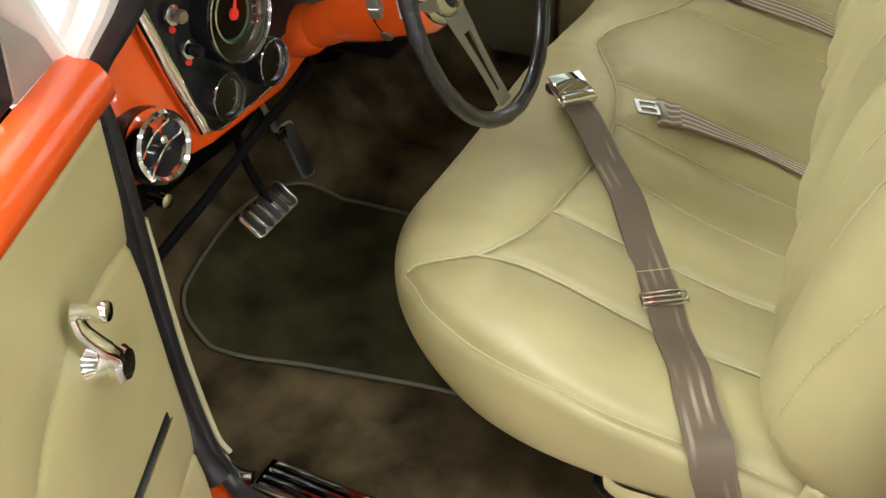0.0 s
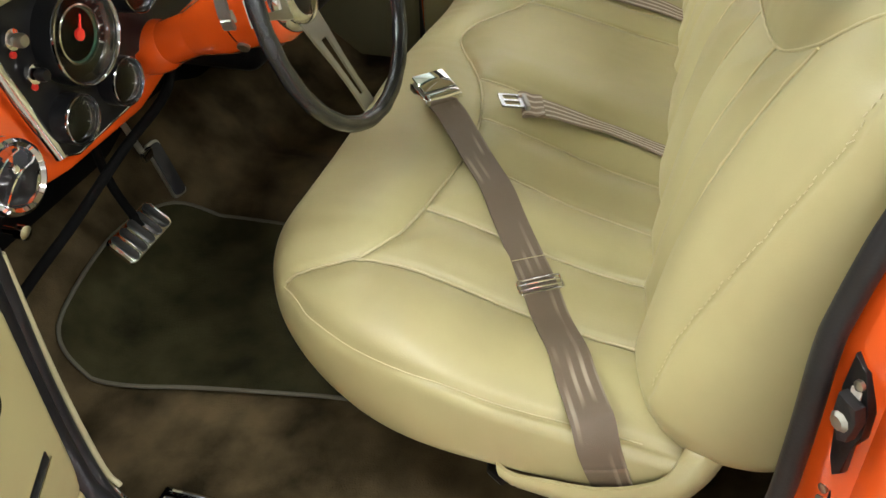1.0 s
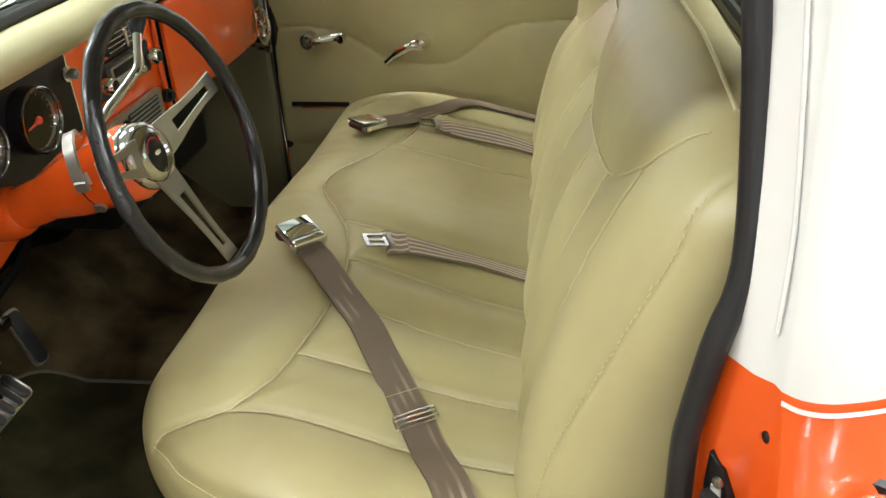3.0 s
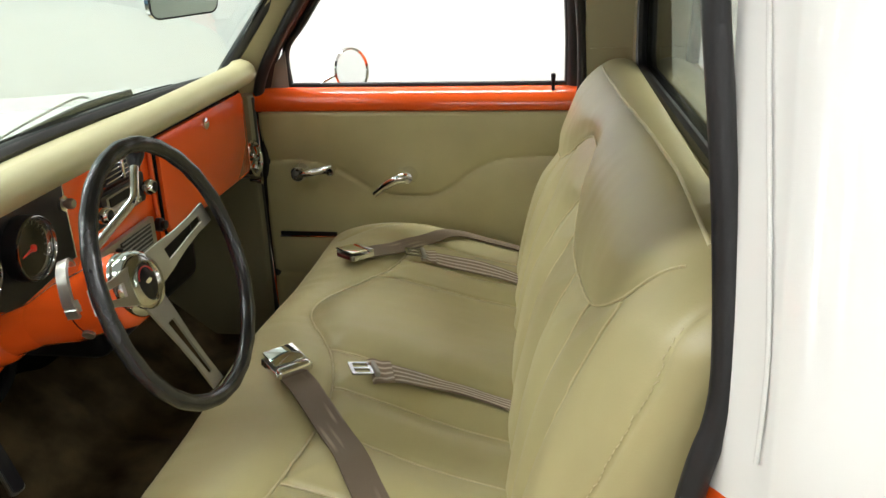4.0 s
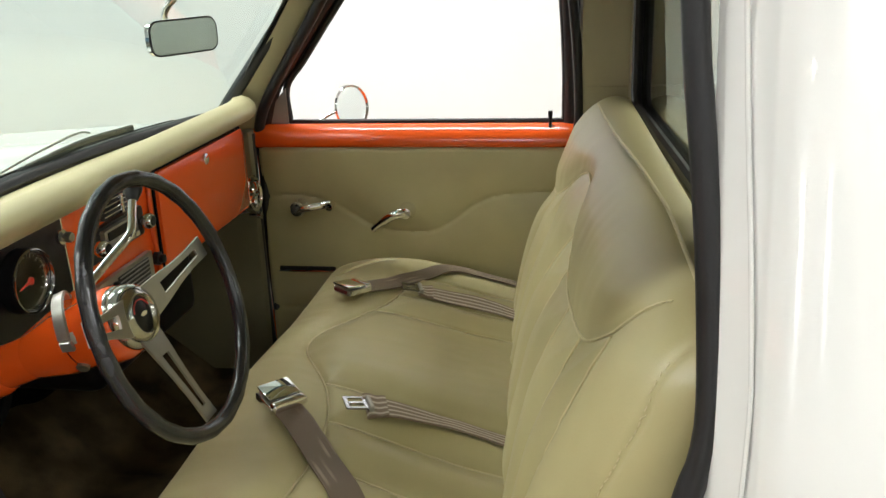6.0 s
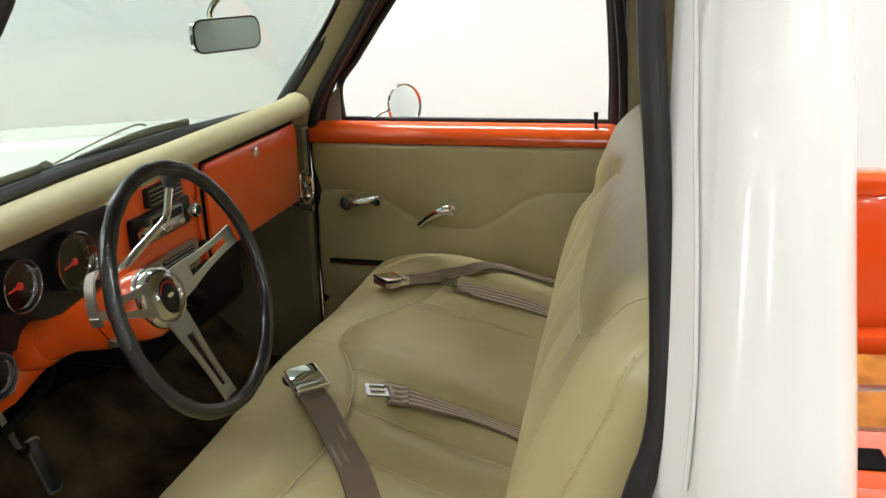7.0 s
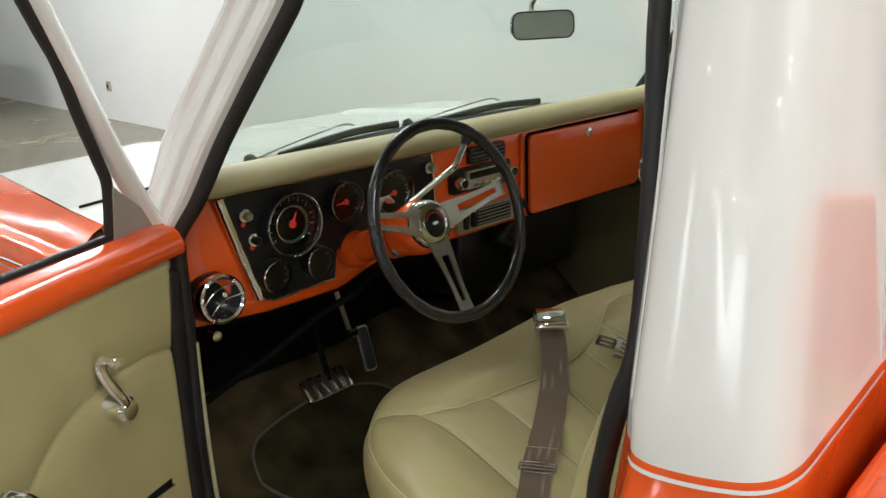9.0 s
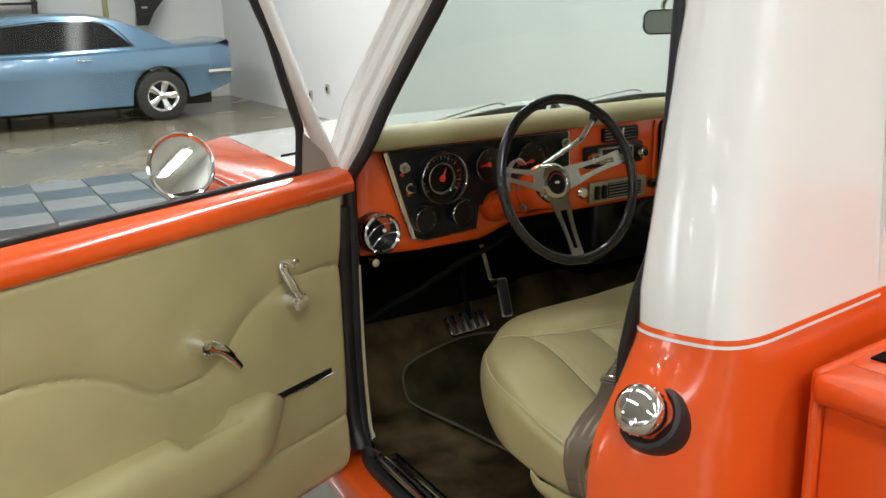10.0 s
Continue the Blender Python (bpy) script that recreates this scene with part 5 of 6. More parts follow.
part("seam_welt", tube([(-x - 0.003, y, top_z(-x - 0.003, y) + 0.0002) for x, y in dense(END_SEAM) if y > -0.10 and x < 0.705], 0.0009, 6), WELT, SEAT)

BACK = [(-0.060, 0.775), (-0.067, 0.830), (-0.082, 0.910), (-0.105, 1.000), (-0.140, 1.090), (-0.178, 1.180), (-0.210, 1.250), (-0.238, 1.292), (-0.275, 1.312), (-0.312, 1.306), (-0.330, 1.275), (-0.335, 1.200), (-0.315, 1.060), (-0.285, 0.900), (-0.255, 0.780), (-0.200, 0.735), (-0.110, 0.735)]
BACK_CORE = [(-0.160, 0.83), (-0.170, 0.86), (-0.190, 0.92), (-0.215, 1.00), (-0.237, 1.08), (-0.255, 1.15), (-0.266, 1.20), (-0.274, 1.23), (-0.280, 1.24), (-0.286, 1.235), (-0.288, 1.22), (-0.287, 1.17), (-0.275, 1.05), (-0.255, 0.92), (-0.240, 0.84), (-0.22, 0.81), (-0.18, 0.81)]
LOBE = curve2([(0.655, 1.090), (0.558, 1.100), (0.458, 1.116), (0.361, 1.153), (0.257, 1.207), (0.175, 1.232), (0.095, 1.232), (0.040, 1.200), (0.000, 1.158), (-0.083, 1.132), (-0.191, 1.126), (-0.296, 1.134), (-0.377, 1.149), (-0.438, 1.169), (-0.510, 1.212), (-0.545, 1.243), (-0.575, 1.268), (-0.598, 1.286), (-0.612, 1.295)], 6)
BPLEATS = [curve2(p, 5) for p in ([(0.005, 1.167), (0.107, 1.073), (0.160, 0.943), (0.161, 0.80)], [(-0.083, 1.132), (-0.036, 1.03), (-0.055, 0.912), (-0.083, 0.80)], [(-0.230, 1.128), (-0.210, 1.027), (-0.235, 0.921), (-0.28, 0.80)],
                                  [(-0.400, 1.155), (-0.372, 1.07), (-0.375, 0.98), (-0.41, 0.80)], [(-0.522, 1.213), (-0.505, 1.15), (-0.495, 1.06), (-0.52, 0.80)], [(0.46, 1.116), (0.45, 0.95), (0.44, 0.80)], [(0.30, 1.185), (0.29, 0.98), (0.28, 0.80)])]


def end_stitch(z):
    """Where the stitched edge of the driver's end runs, by height."""
    return np.interp(z, (0.80, 0.858, 0.927, 1.011, 1.122, 1.21, 1.281), (-0.667, -0.671, -0.674, -0.682, -0.689, -0.697, -0.684))


def back_relief(X, Y, Z, k):
    front = np.clip((Y + 0.18 + 0.42 * (Z - 0.83)) / 0.06, 0, 1) * np.clip((Z - 0.79) / 0.03, 0, 1)
    up_ = np.clip((1.312 - Z) / 0.075, 0, 1)
    front = front * up_ * up_ * (3 - 2 * up_)
    d = seg_dist(X, Z, LOBE)
    for p in BPLEATS:
        d = np.minimum(d, seg_dist(X, Z, p) + 0.0012)
    dy = front * (-0.004 * np.exp(-(d / 0.004) ** 2) + 0.015 * (1 - np.exp(-(d / 0.036) ** 2)))
    dy = dy + front * np.array([0.003 * noise.noise((x * 6, z * 6, 9)) + 0.0009 * noise.noise((x * 30, z * 13, 6)) for x, z in zip(X, Z)])
    edge_ = np.exp(-((np.where(X < 0, X - end_stitch(Z), X - 0.636)) / 0.0045) ** 2) * np.clip((Y + 0.31) / 0.02, 0, 1)
    return dy - 0.004 * edge_, 0 * dy


V, F = padded(BACK, BACK_CORE, -0.722, 0.695, 0.150, 260, 240, back_relief, lambda x: 0.05 * (x + 0.2), 2.1)
BACK_V = V


def front_y(x, z):
    near = BACK_V[(np.abs(BACK_V[:, 0] - x) < 0.006) & (np.abs(BACK_V[:, 2] - z) < 0.006)]
    return float(near[near[:, 1] > near[:, 1].max() - 0.012][:, 1].mean())


part("back_welt", tube([(x, front_y(x, z) + 0.0005, z) for x, z in dense(LOBE) if abs(x) < 0.66], 0.0019, 6), WELT, SEAT, "stitched seam, paler for its highlight")
for p in BPLEATS:
    part("back_welt", tube([(x, front_y(x, z) + 0.0010, z) for x, z in dense(p)], 0.0023, 6), WELT, SEAT)


def back_top(x, y):
    near = BACK_V[(np.abs(BACK_V[:, 0] - x) < 0.008) & (np.abs(BACK_V[:, 1] - y) < 0.008) & (BACK_V[:, 2] > 1.2)]
    return float(near[:, 2].max()) if len(near) else 1.305


pipe_y = [(x, float(np.interp(x, (-0.60, -0.46, -0.334, -0.111, 0.16, 0.40, 0.53), (-0.290, -0.287, -0.283, -0.263, -0.233, -0.214, -0.205)))) for x in np.linspace(-0.60, 0.53, 60)]
part("top_piping", tube([(x, y, back_top(x, y) + 0.0006) for x, y in pipe_y], 0.0026, 8), WELT, SEAT, "piped seam along the backrest's top")
stitches = bmesh.new()
zz = 0.84
while zz < 1.26:
    xa_, xb_ = float(end_stitch(zz)) + 0.0015, float(end_stitch(zz + 0.005)) + 0.0015
    tube([(xa_, front_y(xa_, zz) + 0.0008, zz), (xb_, front_y(xb_, zz + 0.005) + 0.0008, zz + 0.005)], 0.0007, 5, bm=stitches)
    zz += 0.0085
part("stitching", stitches, WELT, SEAT, "pale thread stitching")
raw("backrest", V, [f[::-1] for f in F], VINYL, SEAT, "tan vinyl backrest with a curved seam and pleats", 70)
part("frame", box((-0.47, -0.12, 0.50), (0.46, 0.22, 0.68), 0.02), DARK, SEAT, "black seat frame")
for sx in (-0.50, 0.50):
    part("seat_track", box((sx - 0.02, -0.15, 0.492), (sx + 0.02, 0.33, 0.53), 0.006), BLACK, SEAT)
    part("track_leg", box((sx - 0.015, 0.20, 0.53), (sx + 0.015, 0.28, 0.67), 0.006), BLACK, SEAT)
# torn skirt of the seat cover on the driver's end
SK = [((0.078, 0.700), (0.070, 0.660)), ((0.055, 0.688), (0.052, 0.652)), ((0.014, 0.696), (0.020, 0.650)), ((-0.050, 0.706), (-0.060, 0.636)), ((-0.102, 0.728), (-0.130, 0.670)), ((-0.132, 0.752), (-0.176, 0.738)), ((-0.148, 0.786), (-0.200, 0.790))]
sk_a = smooth_path([((-0.722, -0.724, -0.729, -0.732, -0.731, -0.727, -0.708)[k], y, z) for k, ((y, z), q) in enumerate(SK)], 6)
sk_b = smooth_path([((-0.706, -0.709, -0.714, -0.718, -0.719, -0.717, -0.700)[k], y, z) for k, (p, (y, z)) in enumerate(SK)], 6)
v_, f_ = [], []
for k, (a, b) in enumerate(zip(sk_a, sk_b)):
    fray = 0.004 * noise.noise((k * 0.9, 0, 0)) if k < 30 else 0.0
    for u in np.linspace(0, 1, 7):
        q = a.lerp(b, u)
        v_.append((q.x - 0.010 * math.sin(math.pi * u), q.y, q.z + fray * u))
    for u in np.linspace(1, 0, 7):
        q = a.lerp(b, u)
        v_.append((q.x - 0.010 * math.sin(math.pi * u) + 0.005, q.y, q.z + fray * u))
    if k:
        for c in range(14):
            f_.append(((k - 1) * 14 + c, (k - 1) * 14 + (c + 1) % 14, k * 14 + (c + 1) % 14, k * 14 + c))
f_ += [tuple(range(14))[::-1], tuple((len(sk_a) - 1) * 14 + c for c in range(14))]
raw("cover_skirt", v_, f_, VINYL, SEAT, "loose torn skirt of the vinyl cover", 60)
part("lever", tube([(-0.66, 0.10, 0.66), (-0.70, 0.09, 0.655), (-0.715, 0.07, 0.66)], 0.007, 8), BLACK, SEAT)


# ---- seat belts ----
def lap_belt(label, ground, material, width, buckle, tail=(), thin=1.0):
    T = thing("seat_belt", (ground[0][0], ground[0][1], top_z(*ground[0][:2])), label, "seat belt", "lap belts on the bench")
    g = smooth_path([(x, y, e) for x, y, e in ground], 7)
    zc, tilt = [], []
    for i, q in enumerate(g):
        t = g[min(i + 1, len(g) - 1)] - g[max(i - 1, 0)]
        n = Vector((-t.y, t.x, 0)).normalized()
        h = [top_z(q.x + n.x * w, q.y + n.y * w) for w in np.linspace(-width / 2, width / 2, 7)]
        slope = (h[-1] - h[0]) / width
        tilt.append(slope)
        zc.append(max(v - slope * w for v, w in zip(h, np.linspace(-width / 2, width / 2, 7))))
    uu = np.linspace(-1, 1, len(zc))
    win = np.hanning(11)
    soft = np.convolve(np.pad(zc, 5, "reflect", reflect_type="odd"), win / win.sum(), "valid")
    zc = soft + 0.6 * np.maximum(0.0, np.convolve(np.pad(np.array(zc) - soft, 5, "edge"), win / win.sum() * 2, "valid"))
    tilt = np.polyval(np.polyfit(uu, tilt, 3), uu)
    pts = [Vector((q.x, q.y, z + 0.0025 + q.z)) for q, z in zip(g, zc)]
    if tail:
        pts += smooth_path([pts[-1]] + list(tail), 7)[1:]
    side = []
    for i in range(len(pts)):
        t = Vector(pts[min(i + 1, len(pts) - 1)]) - Vector(pts[max(i - 1, 0)])
        n = Vector((-t.y, t.x, 0.0)).normalized()
        if i >= len(tilt) - 1 and side:
            n = side[-1].lerp(Vector((0.0, -1.0, 0.15)), 0.12).normalized()
        else:
            n.z = tilt[i]
        side.append(n)
    narrow = [width * (1 + (thin - 1) * min(1.0, max(0.0, (i / len(pts) - 0.45) / 0.3))) for i in range(len(pts))]
    v, f, u = ribbon(pts, narrow, 0.0028, side)
    raw("webbing", v, f, material, T, uvs=u)
    d = (Vector(pts[0]) - Vector(pts[3])).normalized()
    nrm = Vector((0, 0, 1)) - d * d.z
    nrm.normalize()
    fr = Matrix.Translation(Vector(pts[0]) + nrm * 0.006) @ Matrix((d, nrm.cross(d), nrm)).transposed().to_4x4()
    if buckle == "box":
        bx = part("buckle", box((-0.008, -0.028, -0.004), (0.050, 0.028, 0.009), 0.003, 2, m=fr), STEEL, T, "chrome lift-flap buckle")
        part("flap", box((0.006, -0.029, 0.0105), (0.052, 0.029, 0.0155), 0.0018, 2, m=fr @ Matrix.Rotation(radians(-4), 4, "Y")), MIRROR, bx, "mirror-bright lift flap")
        part("frame_bar", box((-0.016, -0.032, -0.003), (0.002, 0.032, 0.0155), 0.006, 3, m=fr), CHROME, bx, "rounded chrome frame bar")
        for sy in (-1, 1):
            part("side_cheek", box((-0.012, sy * 0.0325 - 0.002, -0.003), (0.046, sy * 0.0325 + 0.002, 0.010), 0.0015, 1, m=fr), CHROME, bx)
        part("slot", box((0.048, -0.022, 0.0), (0.0535, 0.022, 0.008), 0.001, 1, m=fr), MAROON, bx)
    else:
        tb = prism(rrect(0.040, 0.045, 0.004), 0.0035, fr @ Matrix.Translation((0.019, 0, 0)), hole=rrect(0.026, 0.034, 0.003))
        box((0.004, -0.0040, 0.0), (0.034, 0.0040, 0.0035), 0.001, 1, tb, fr)
        bx = part("tongue", tb, DIMCHROME, T, "chrome latch tongue with two openings")
        part("keeper", box((-0.010, -0.026, -0.003), (-0.001, 0.026, 0.008), 0.003, 2, m=fr), BRACKET, bx)
        # doubled, stitched end of the strap
        k_ = 9
        v, f, u = ribbon([p + Vector((0, 0, 0.003 + 0.0015 * math.sin(i))) for i, p in enumerate(pts[:k_])], width * 1.04, 0.004, side[:k_])
        raw("stitched_fold", v, f, material, T, uvs=u)
    return T, pts


B1, p1_ = lap_belt("brown lap belt with chrome buckle lying across the driver seat", [(-0.180, 0.318, 0.014), (-0.215, 0.283, 0.013), (-0.258, 0.245, 0.008), (-0.320, 0.196, 0.003), (-0.383, 0.153, 0.002), (-0.515, 0.071, 0.002), (-0.560, 0.042, 0.002), (-0.605, 0.014, 0.003), (-0.645, -0.006, 0.005), (-0.680, -0.026, 0.008)], BELT, 0.054, "box",
                   tail=[(-0.702, -0.038, 0.793), (-0.7185, -0.050, 0.764), (-0.7215, -0.062, 0.730), (-0.7160, -0.070, 0.700), (-0.706, -0.075, 0.670)])
ia = min(range(len(p1_)), key=lambda i: (Vector(p1_[i]).xy - Vector((-0.513, 0.070))).length)
va = Vector(p1_[ia])
td = (Vector(p1_[ia - 2]) - Vector(p1_[ia + 2])).normalized()
nrm_ = (Vector((0, 0, 1)) - td * td.z).normalized()
am = Matrix.Translation(va + nrm_ * 0.003) @ Matrix((td, nrm_.cross(td), nrm_)).transposed().to_4x4()
slide = part("adjuster", tube([am @ Vector((x_, y_, 0.002)) for x_, y_ in rrect(0.022, 0.062, 0.003, 2)], 0.0016, 8, closed=True), CHROME, B1, "bright metal strap adjuster")
for k in range(2):
    part("adjuster_bar", tube([am @ Vector((-0.004 + 0.008 * k, -0.030, 0.003)), am @ Vector((-0.004 + 0.008 * k, 0.030, 0.003))], 0.0016, 8), CHROME, slide)
# row of pale thread that closes the doubled strap
thread = bmesh.new()
for k in range(13):
    tube([am @ Vector((0.048, -0.025 + 0.004 * k, 0.0012)), am @ Vector((0.048, -0.0225 + 0.004 * k, 0.0012))], 0.0007, 5, bm=thread)
part("thread", thread, WELT, B1, "pale stitching thread")
lap_belt("striped grey-brown lap belt with chrome tongue", [(-0.132, 0.192, 0.016), (-0.118, 0.162, 0.012), (-0.106, 0.130, 0.008), (-0.098, 0.085, 0.006), (-0.092, 0.040, 0.004), (-0.100, -0.005, 0.003), (-0.113, -0.045, 0.003), (-0.122, -0.08, 0.002)], BELTL, 0.049, "tongue", thin=0.78)
lap_belt("brown lap belt with chrome buckle on the passenger seat", [(0.402, 0.336, 0.008), (0.428, 0.316, 0.007), (0.478, 0.280, 0.006), (0.558, 0.236, 0.004), (0.625, 0.190, 0.003), (0.668, 0.135, 0.002), (0.680, 0.08, 0.002), (0.678, 0.02, 0.002), (0.665, -0.04, 0.002)], BELT, 0.048, "box")
lap_belt("striped grey-brown lap belt with chrome tongue beside the passenger buckle", [(0.471, 0.210, 0.006), (0.480, 0.180, 0.006), (0.490, 0.140, 0.005), (0.498, 0.090, 0.004), (0.499, 0.045, 0.003), (0.494, 0.005, 0.003), (0.480, -0.04, 0.002), (0.47, -0.08, 0.002)], BELTL, 0.046, "tongue", thin=0.8)

# ---- rear-view mirror, wipers ----
RM = thing("rear_view_mirror", (0.03, 0.52, 1.51), "rear-view mirror with chrome back hanging from the header", "mirror")
mm = Matrix.Translation((0.038, 0.520, 1.510)) @ Euler((radians(89), 0, radians(-26))).to_matrix().to_4x4()
part("housing", prism(rrect(0.146, 0.058, 0.018), -0.012, mm, 0.0), CHROME, RM, "chrome mirror back")
part("frame", tube([mm @ Vector((x, y, 0.001)) for x, y in rrect(0.146, 0.058, 0.018)], 0.0017, 8, closed=True), BLACK, RM, "dark mirror rim")
part("glass", prism(rrect(0.143, 0.055, 0.017), 0.002, mm), MIRROR, RM, "silvered glass")
part("arm", tube(smooth_path([mm @ Vector((0, 0, -0.018)), (0.03, 0.545, 1.555), (0.02, 0.46, 1.62)], 6), 0.006, 10), CHROME, RM)
part("base", lathe([(0.022, 0), (0.018, 0.012), (0.008, 0.018)], (0.02, 0.455, 1.632), (0, 0.1, -1), 20), CHROME, RM)

for wx, tipx in ((-0.04, 0.40), (-0.53, -0.10)):
    WI = thing("wiper", (wx, 0.93, 1.25), "black and steel windshield wiper resting on the glass", "wiper", "windshield wipers")
    def on(u_, v__, off=0.018):
        p = shield(u_, v__)
        return p + Vector((0, 0.8, 0.6)).normalized() * off
    u0, u1 = wx / 0.76, tipx / 0.75
    part("arm", tube(smooth_path([on(u0, 0.01, 0.03), on(u0 + (u1 - u0) * 0.3, 0.055, 0.032), on(u0 + (u1 - u0) * 0.58, 0.098, 0.030), on(u0 + (u1 - u0) * 0.66, 0.095, 0.022)], 6), 0.0025, 8), BRACKET, WI, "grey metal wiper arm")
    part("blade", tube(smooth_path([on(u0 + (u1 - u0) * 0.15, 0.035, 0.012), on(u0 + (u1 - u0) * 0.6, 0.072, 0.012), on(u1, 0.068, 0.012)], 8), 0.005, 8, flat=1.8), RUBBER, WI, "black wiper blade")
    part("pivot", lathe([(0.016, -0.02), (0.016, 0.02), (0.010, 0.03), (0, 0.032)], on(u0, 0.0, 0.012), (0, 0.5, 0.85), 16), BLACK, WI)

# ---- hood and fenders ----
FE = thing("front_end", (0, 1.4, 0.5), "white hood and orange fenders of the pickup", "truck front")
def hood_edge(y):
    """Half width and height of the hood's side edge."""
    t = max(0.0, (y - 0.96) / 0.78)
    return 0.875 - 0.095 * t, 1.205 - 0.036 * t - 0.9 * max(0.0, t - 0.88) ** 2


rows = []
for y in np.linspace(0.96, 1.74, 24):
    hw, z0 = hood_edge(y)
    crown = 0.035 - 0.020 * (y - 0.96) / 0.78
    rows.append([(u * hw, y, z0 + crown * (1 - u * u) + 0.010 * math.exp(-((abs(u) - 0.52) / 0.08) ** 2)) for u in np.linspace(-1, 1, 41)])
part("hood", loft(rows), WHITE, FE, "glossy white hood", 60)
for sx in (-1, 1):
    rows = []
    for y in np.linspace(0.80, 1.74, 24):
        hw, z0 = hood_edge(y)
        z0 -= 0.018 * (sx > 0)
        prof = ((hw + 0.004, z0 - 0.012), (hw + 0.006, z0 + 0.001), (hw + 0.4 * (0.945 - hw), z0 - 0.010), (0.938, z0 - 0.040), (0.946, z0 - 0.050), (0.962, z0 - 0.052), (0.974, z0 - 0.068), (0.978, z0 - 0.13), (0.972, z0 - 0.19), (0.955, z0 - 0.30), (0.94, z0 - 0.55), (0.93, 0.45))
        rows.append([(sx * x, y, z) for x, z in prof])
    part("fender", loft(rows), ORANGE, FE, "glossy orange fender", 60)
    part("fender_trim", tube([(sx * 0.978, y, 1.05 - 0.05 * (y - 0.9)) for y in np.linspace(0.83, 1.70, 10)], 0.010, 8), CHROME, FE, "chrome side trim")
part("nose", box((-0.95, 1.70, 0.5), (0.95, 1.755, 1.10), 0.02, 3), ORANGE, FE)
part("hood_gap", tube([(x, 0.962, 1.243 + 0.0 - 0.035 * (x / 0.88) ** 2) for x in np.linspace(-0.86, 0.86, 30)], 0.003, 6), DARK, FE)

# ---- bed ----
BED = thing("truck_bed", (0, -1.5, 0.0), "orange pickup bed with varnished wood floor", "truck bed")
part("front_panel", box((-0.66, -0.490, 0.60), (0.74, -0.474, 1.05), 0.006), ORANGE, BED, "orange front bed panel")
part("front_rail", box((-0.66, -0.496, 1.040), (0.74, -0.472, 1.092), 0.010, 3), ORANGE, BED)
for sx in (-1, 1):
    xa, xb = (-0.672, -0.590) if sx < 0 else (0.73, 0.815)
    part("side_panel", box((xa + 0.02, -2.5, 0.50), (xb - 0.02, -0.49, 1.06), 0.012), ORANGE, BED, "orange bed side")
    rail = box((xa, -2.5, 1.045), (xb, -0.478 if sx < 0 else -0.485, 1.092 if sx < 0 else 1.106), 0.018, 3)
    part("top_rail", rail, ORANGE, BED, "orange rounded bed rail")
    xm = -0.545 if sx < 0 else 0.775
    if sx < 0:
        part("corner_block", box((-0.665, -0.600, 1.042), (-0.470, -0.478, 1.0905), 0.012, 3), ORANGE, BED)
    part("stake_pocket", box((xm - 0.022, -0.540, 1.088), (xm + 0.022, -0.504, 1.0935 if sx < 0 else 1.1075), 0.001, 1), DARK, BED, "dark stake pocket hole")
part("tailgate", box((-0.69, -2.53, 0.60), (0.74, -2.50, 1.06), 0.01), ORANGE, BED)
part("side_ledge", box((0.665, -2.48, 0.655), (0.735, -0.49, 0.715), 0.012), ORANGE, BED)
for sx in (-1, 1):
    w = part("rear_wheel", lathe([(0.20, -0.11), (0.32, -0.115), (0.35, -0.09), (0.352, 0.0), (0.35, 0.09), (0.32, 0.115), (0.20, 0.11)], (sx * 0.66, -1.55, 0.352), (sx, 0, 0), 36), TYRE, BED, "black rear tyre")
    part("rim", lathe([(0.20, 0.10), (0.19, 0.112), (0.16, 0.06), (0.0, 0.055)], (sx * 0.66, -1.55, 0.352), (sx, 0, 0), 30), STEEL, w)
part("chassis_rail", box((-0.45, -2.5, 0.42), (0.45, -0.50, 0.52)), DARK, BED)
plank_mesh = None
for k in range(7):
    xk = -0.625 + k * 0.196
    if plank_mesh is None:
        pk = part("plank", box((-0.087, -2.48, 0.660), (0.087, -0.49, 0.680), 0.003, 1), WOOD, BED)
        plank_mesh = pk.data
    else:
        pk = new("plank", plank_mesh)
        pk.parent = BED
    pk.location.x = xk
    if k < 6:
        stp = box((xk + 0.084, -2.48, 0.672), (xk + 0.112, -0.49, 0.6835), 0.003, 1)
        part("bed_strip", stp, STEEL, BED, "bright metal bed strip")

# the bed stands square to the cab's rear wall, pivoting on its near front corner
BED_YAW, BED_PIVOT = math.atan(0.09), Vector((-0.665, -0.478, 0))
BED.location = BED_PIVOT + Matrix.Rotation(BED_YAW, 3, "Z") @ (Vector(BED.location) - BED_PIVOT)
BED.rotation_euler.z = BED_YAW

# ---- blue coupe parked by the wall ----
CARX, CARY = 1.42, 13.0
COUPE = thing("coupe", (CARX - 1.3, CARY, 0), "pale blue metallic two-door coupe parked by the wall", "car")


def coupe_half(x):
    """Lower body top edge and half width at x metres ahead of the tail (x grows to the nose)."""
    belt = np.interp(x, [0, 0.15, 0.8, 1.3, 2.3, 3.2, 4.2, 4.6], [0.93, 0.965, 0.94, 0.93, 0.90, 0.91, 0.86, 0.78])
    hw = np.interp(x, [0, 0.3, 1.1, 2.3, 3.6, 4.3, 4.65], [0.80, 0.88, 0.92, 0.91, 0.92, 0.88, 0.80])
    bot = np.interp(x, [0, 0.4, 1.0, 3.8, 4.65], [0.42, 0.30, 0.22, 0.22, 0.35])
    return belt, hw, bot


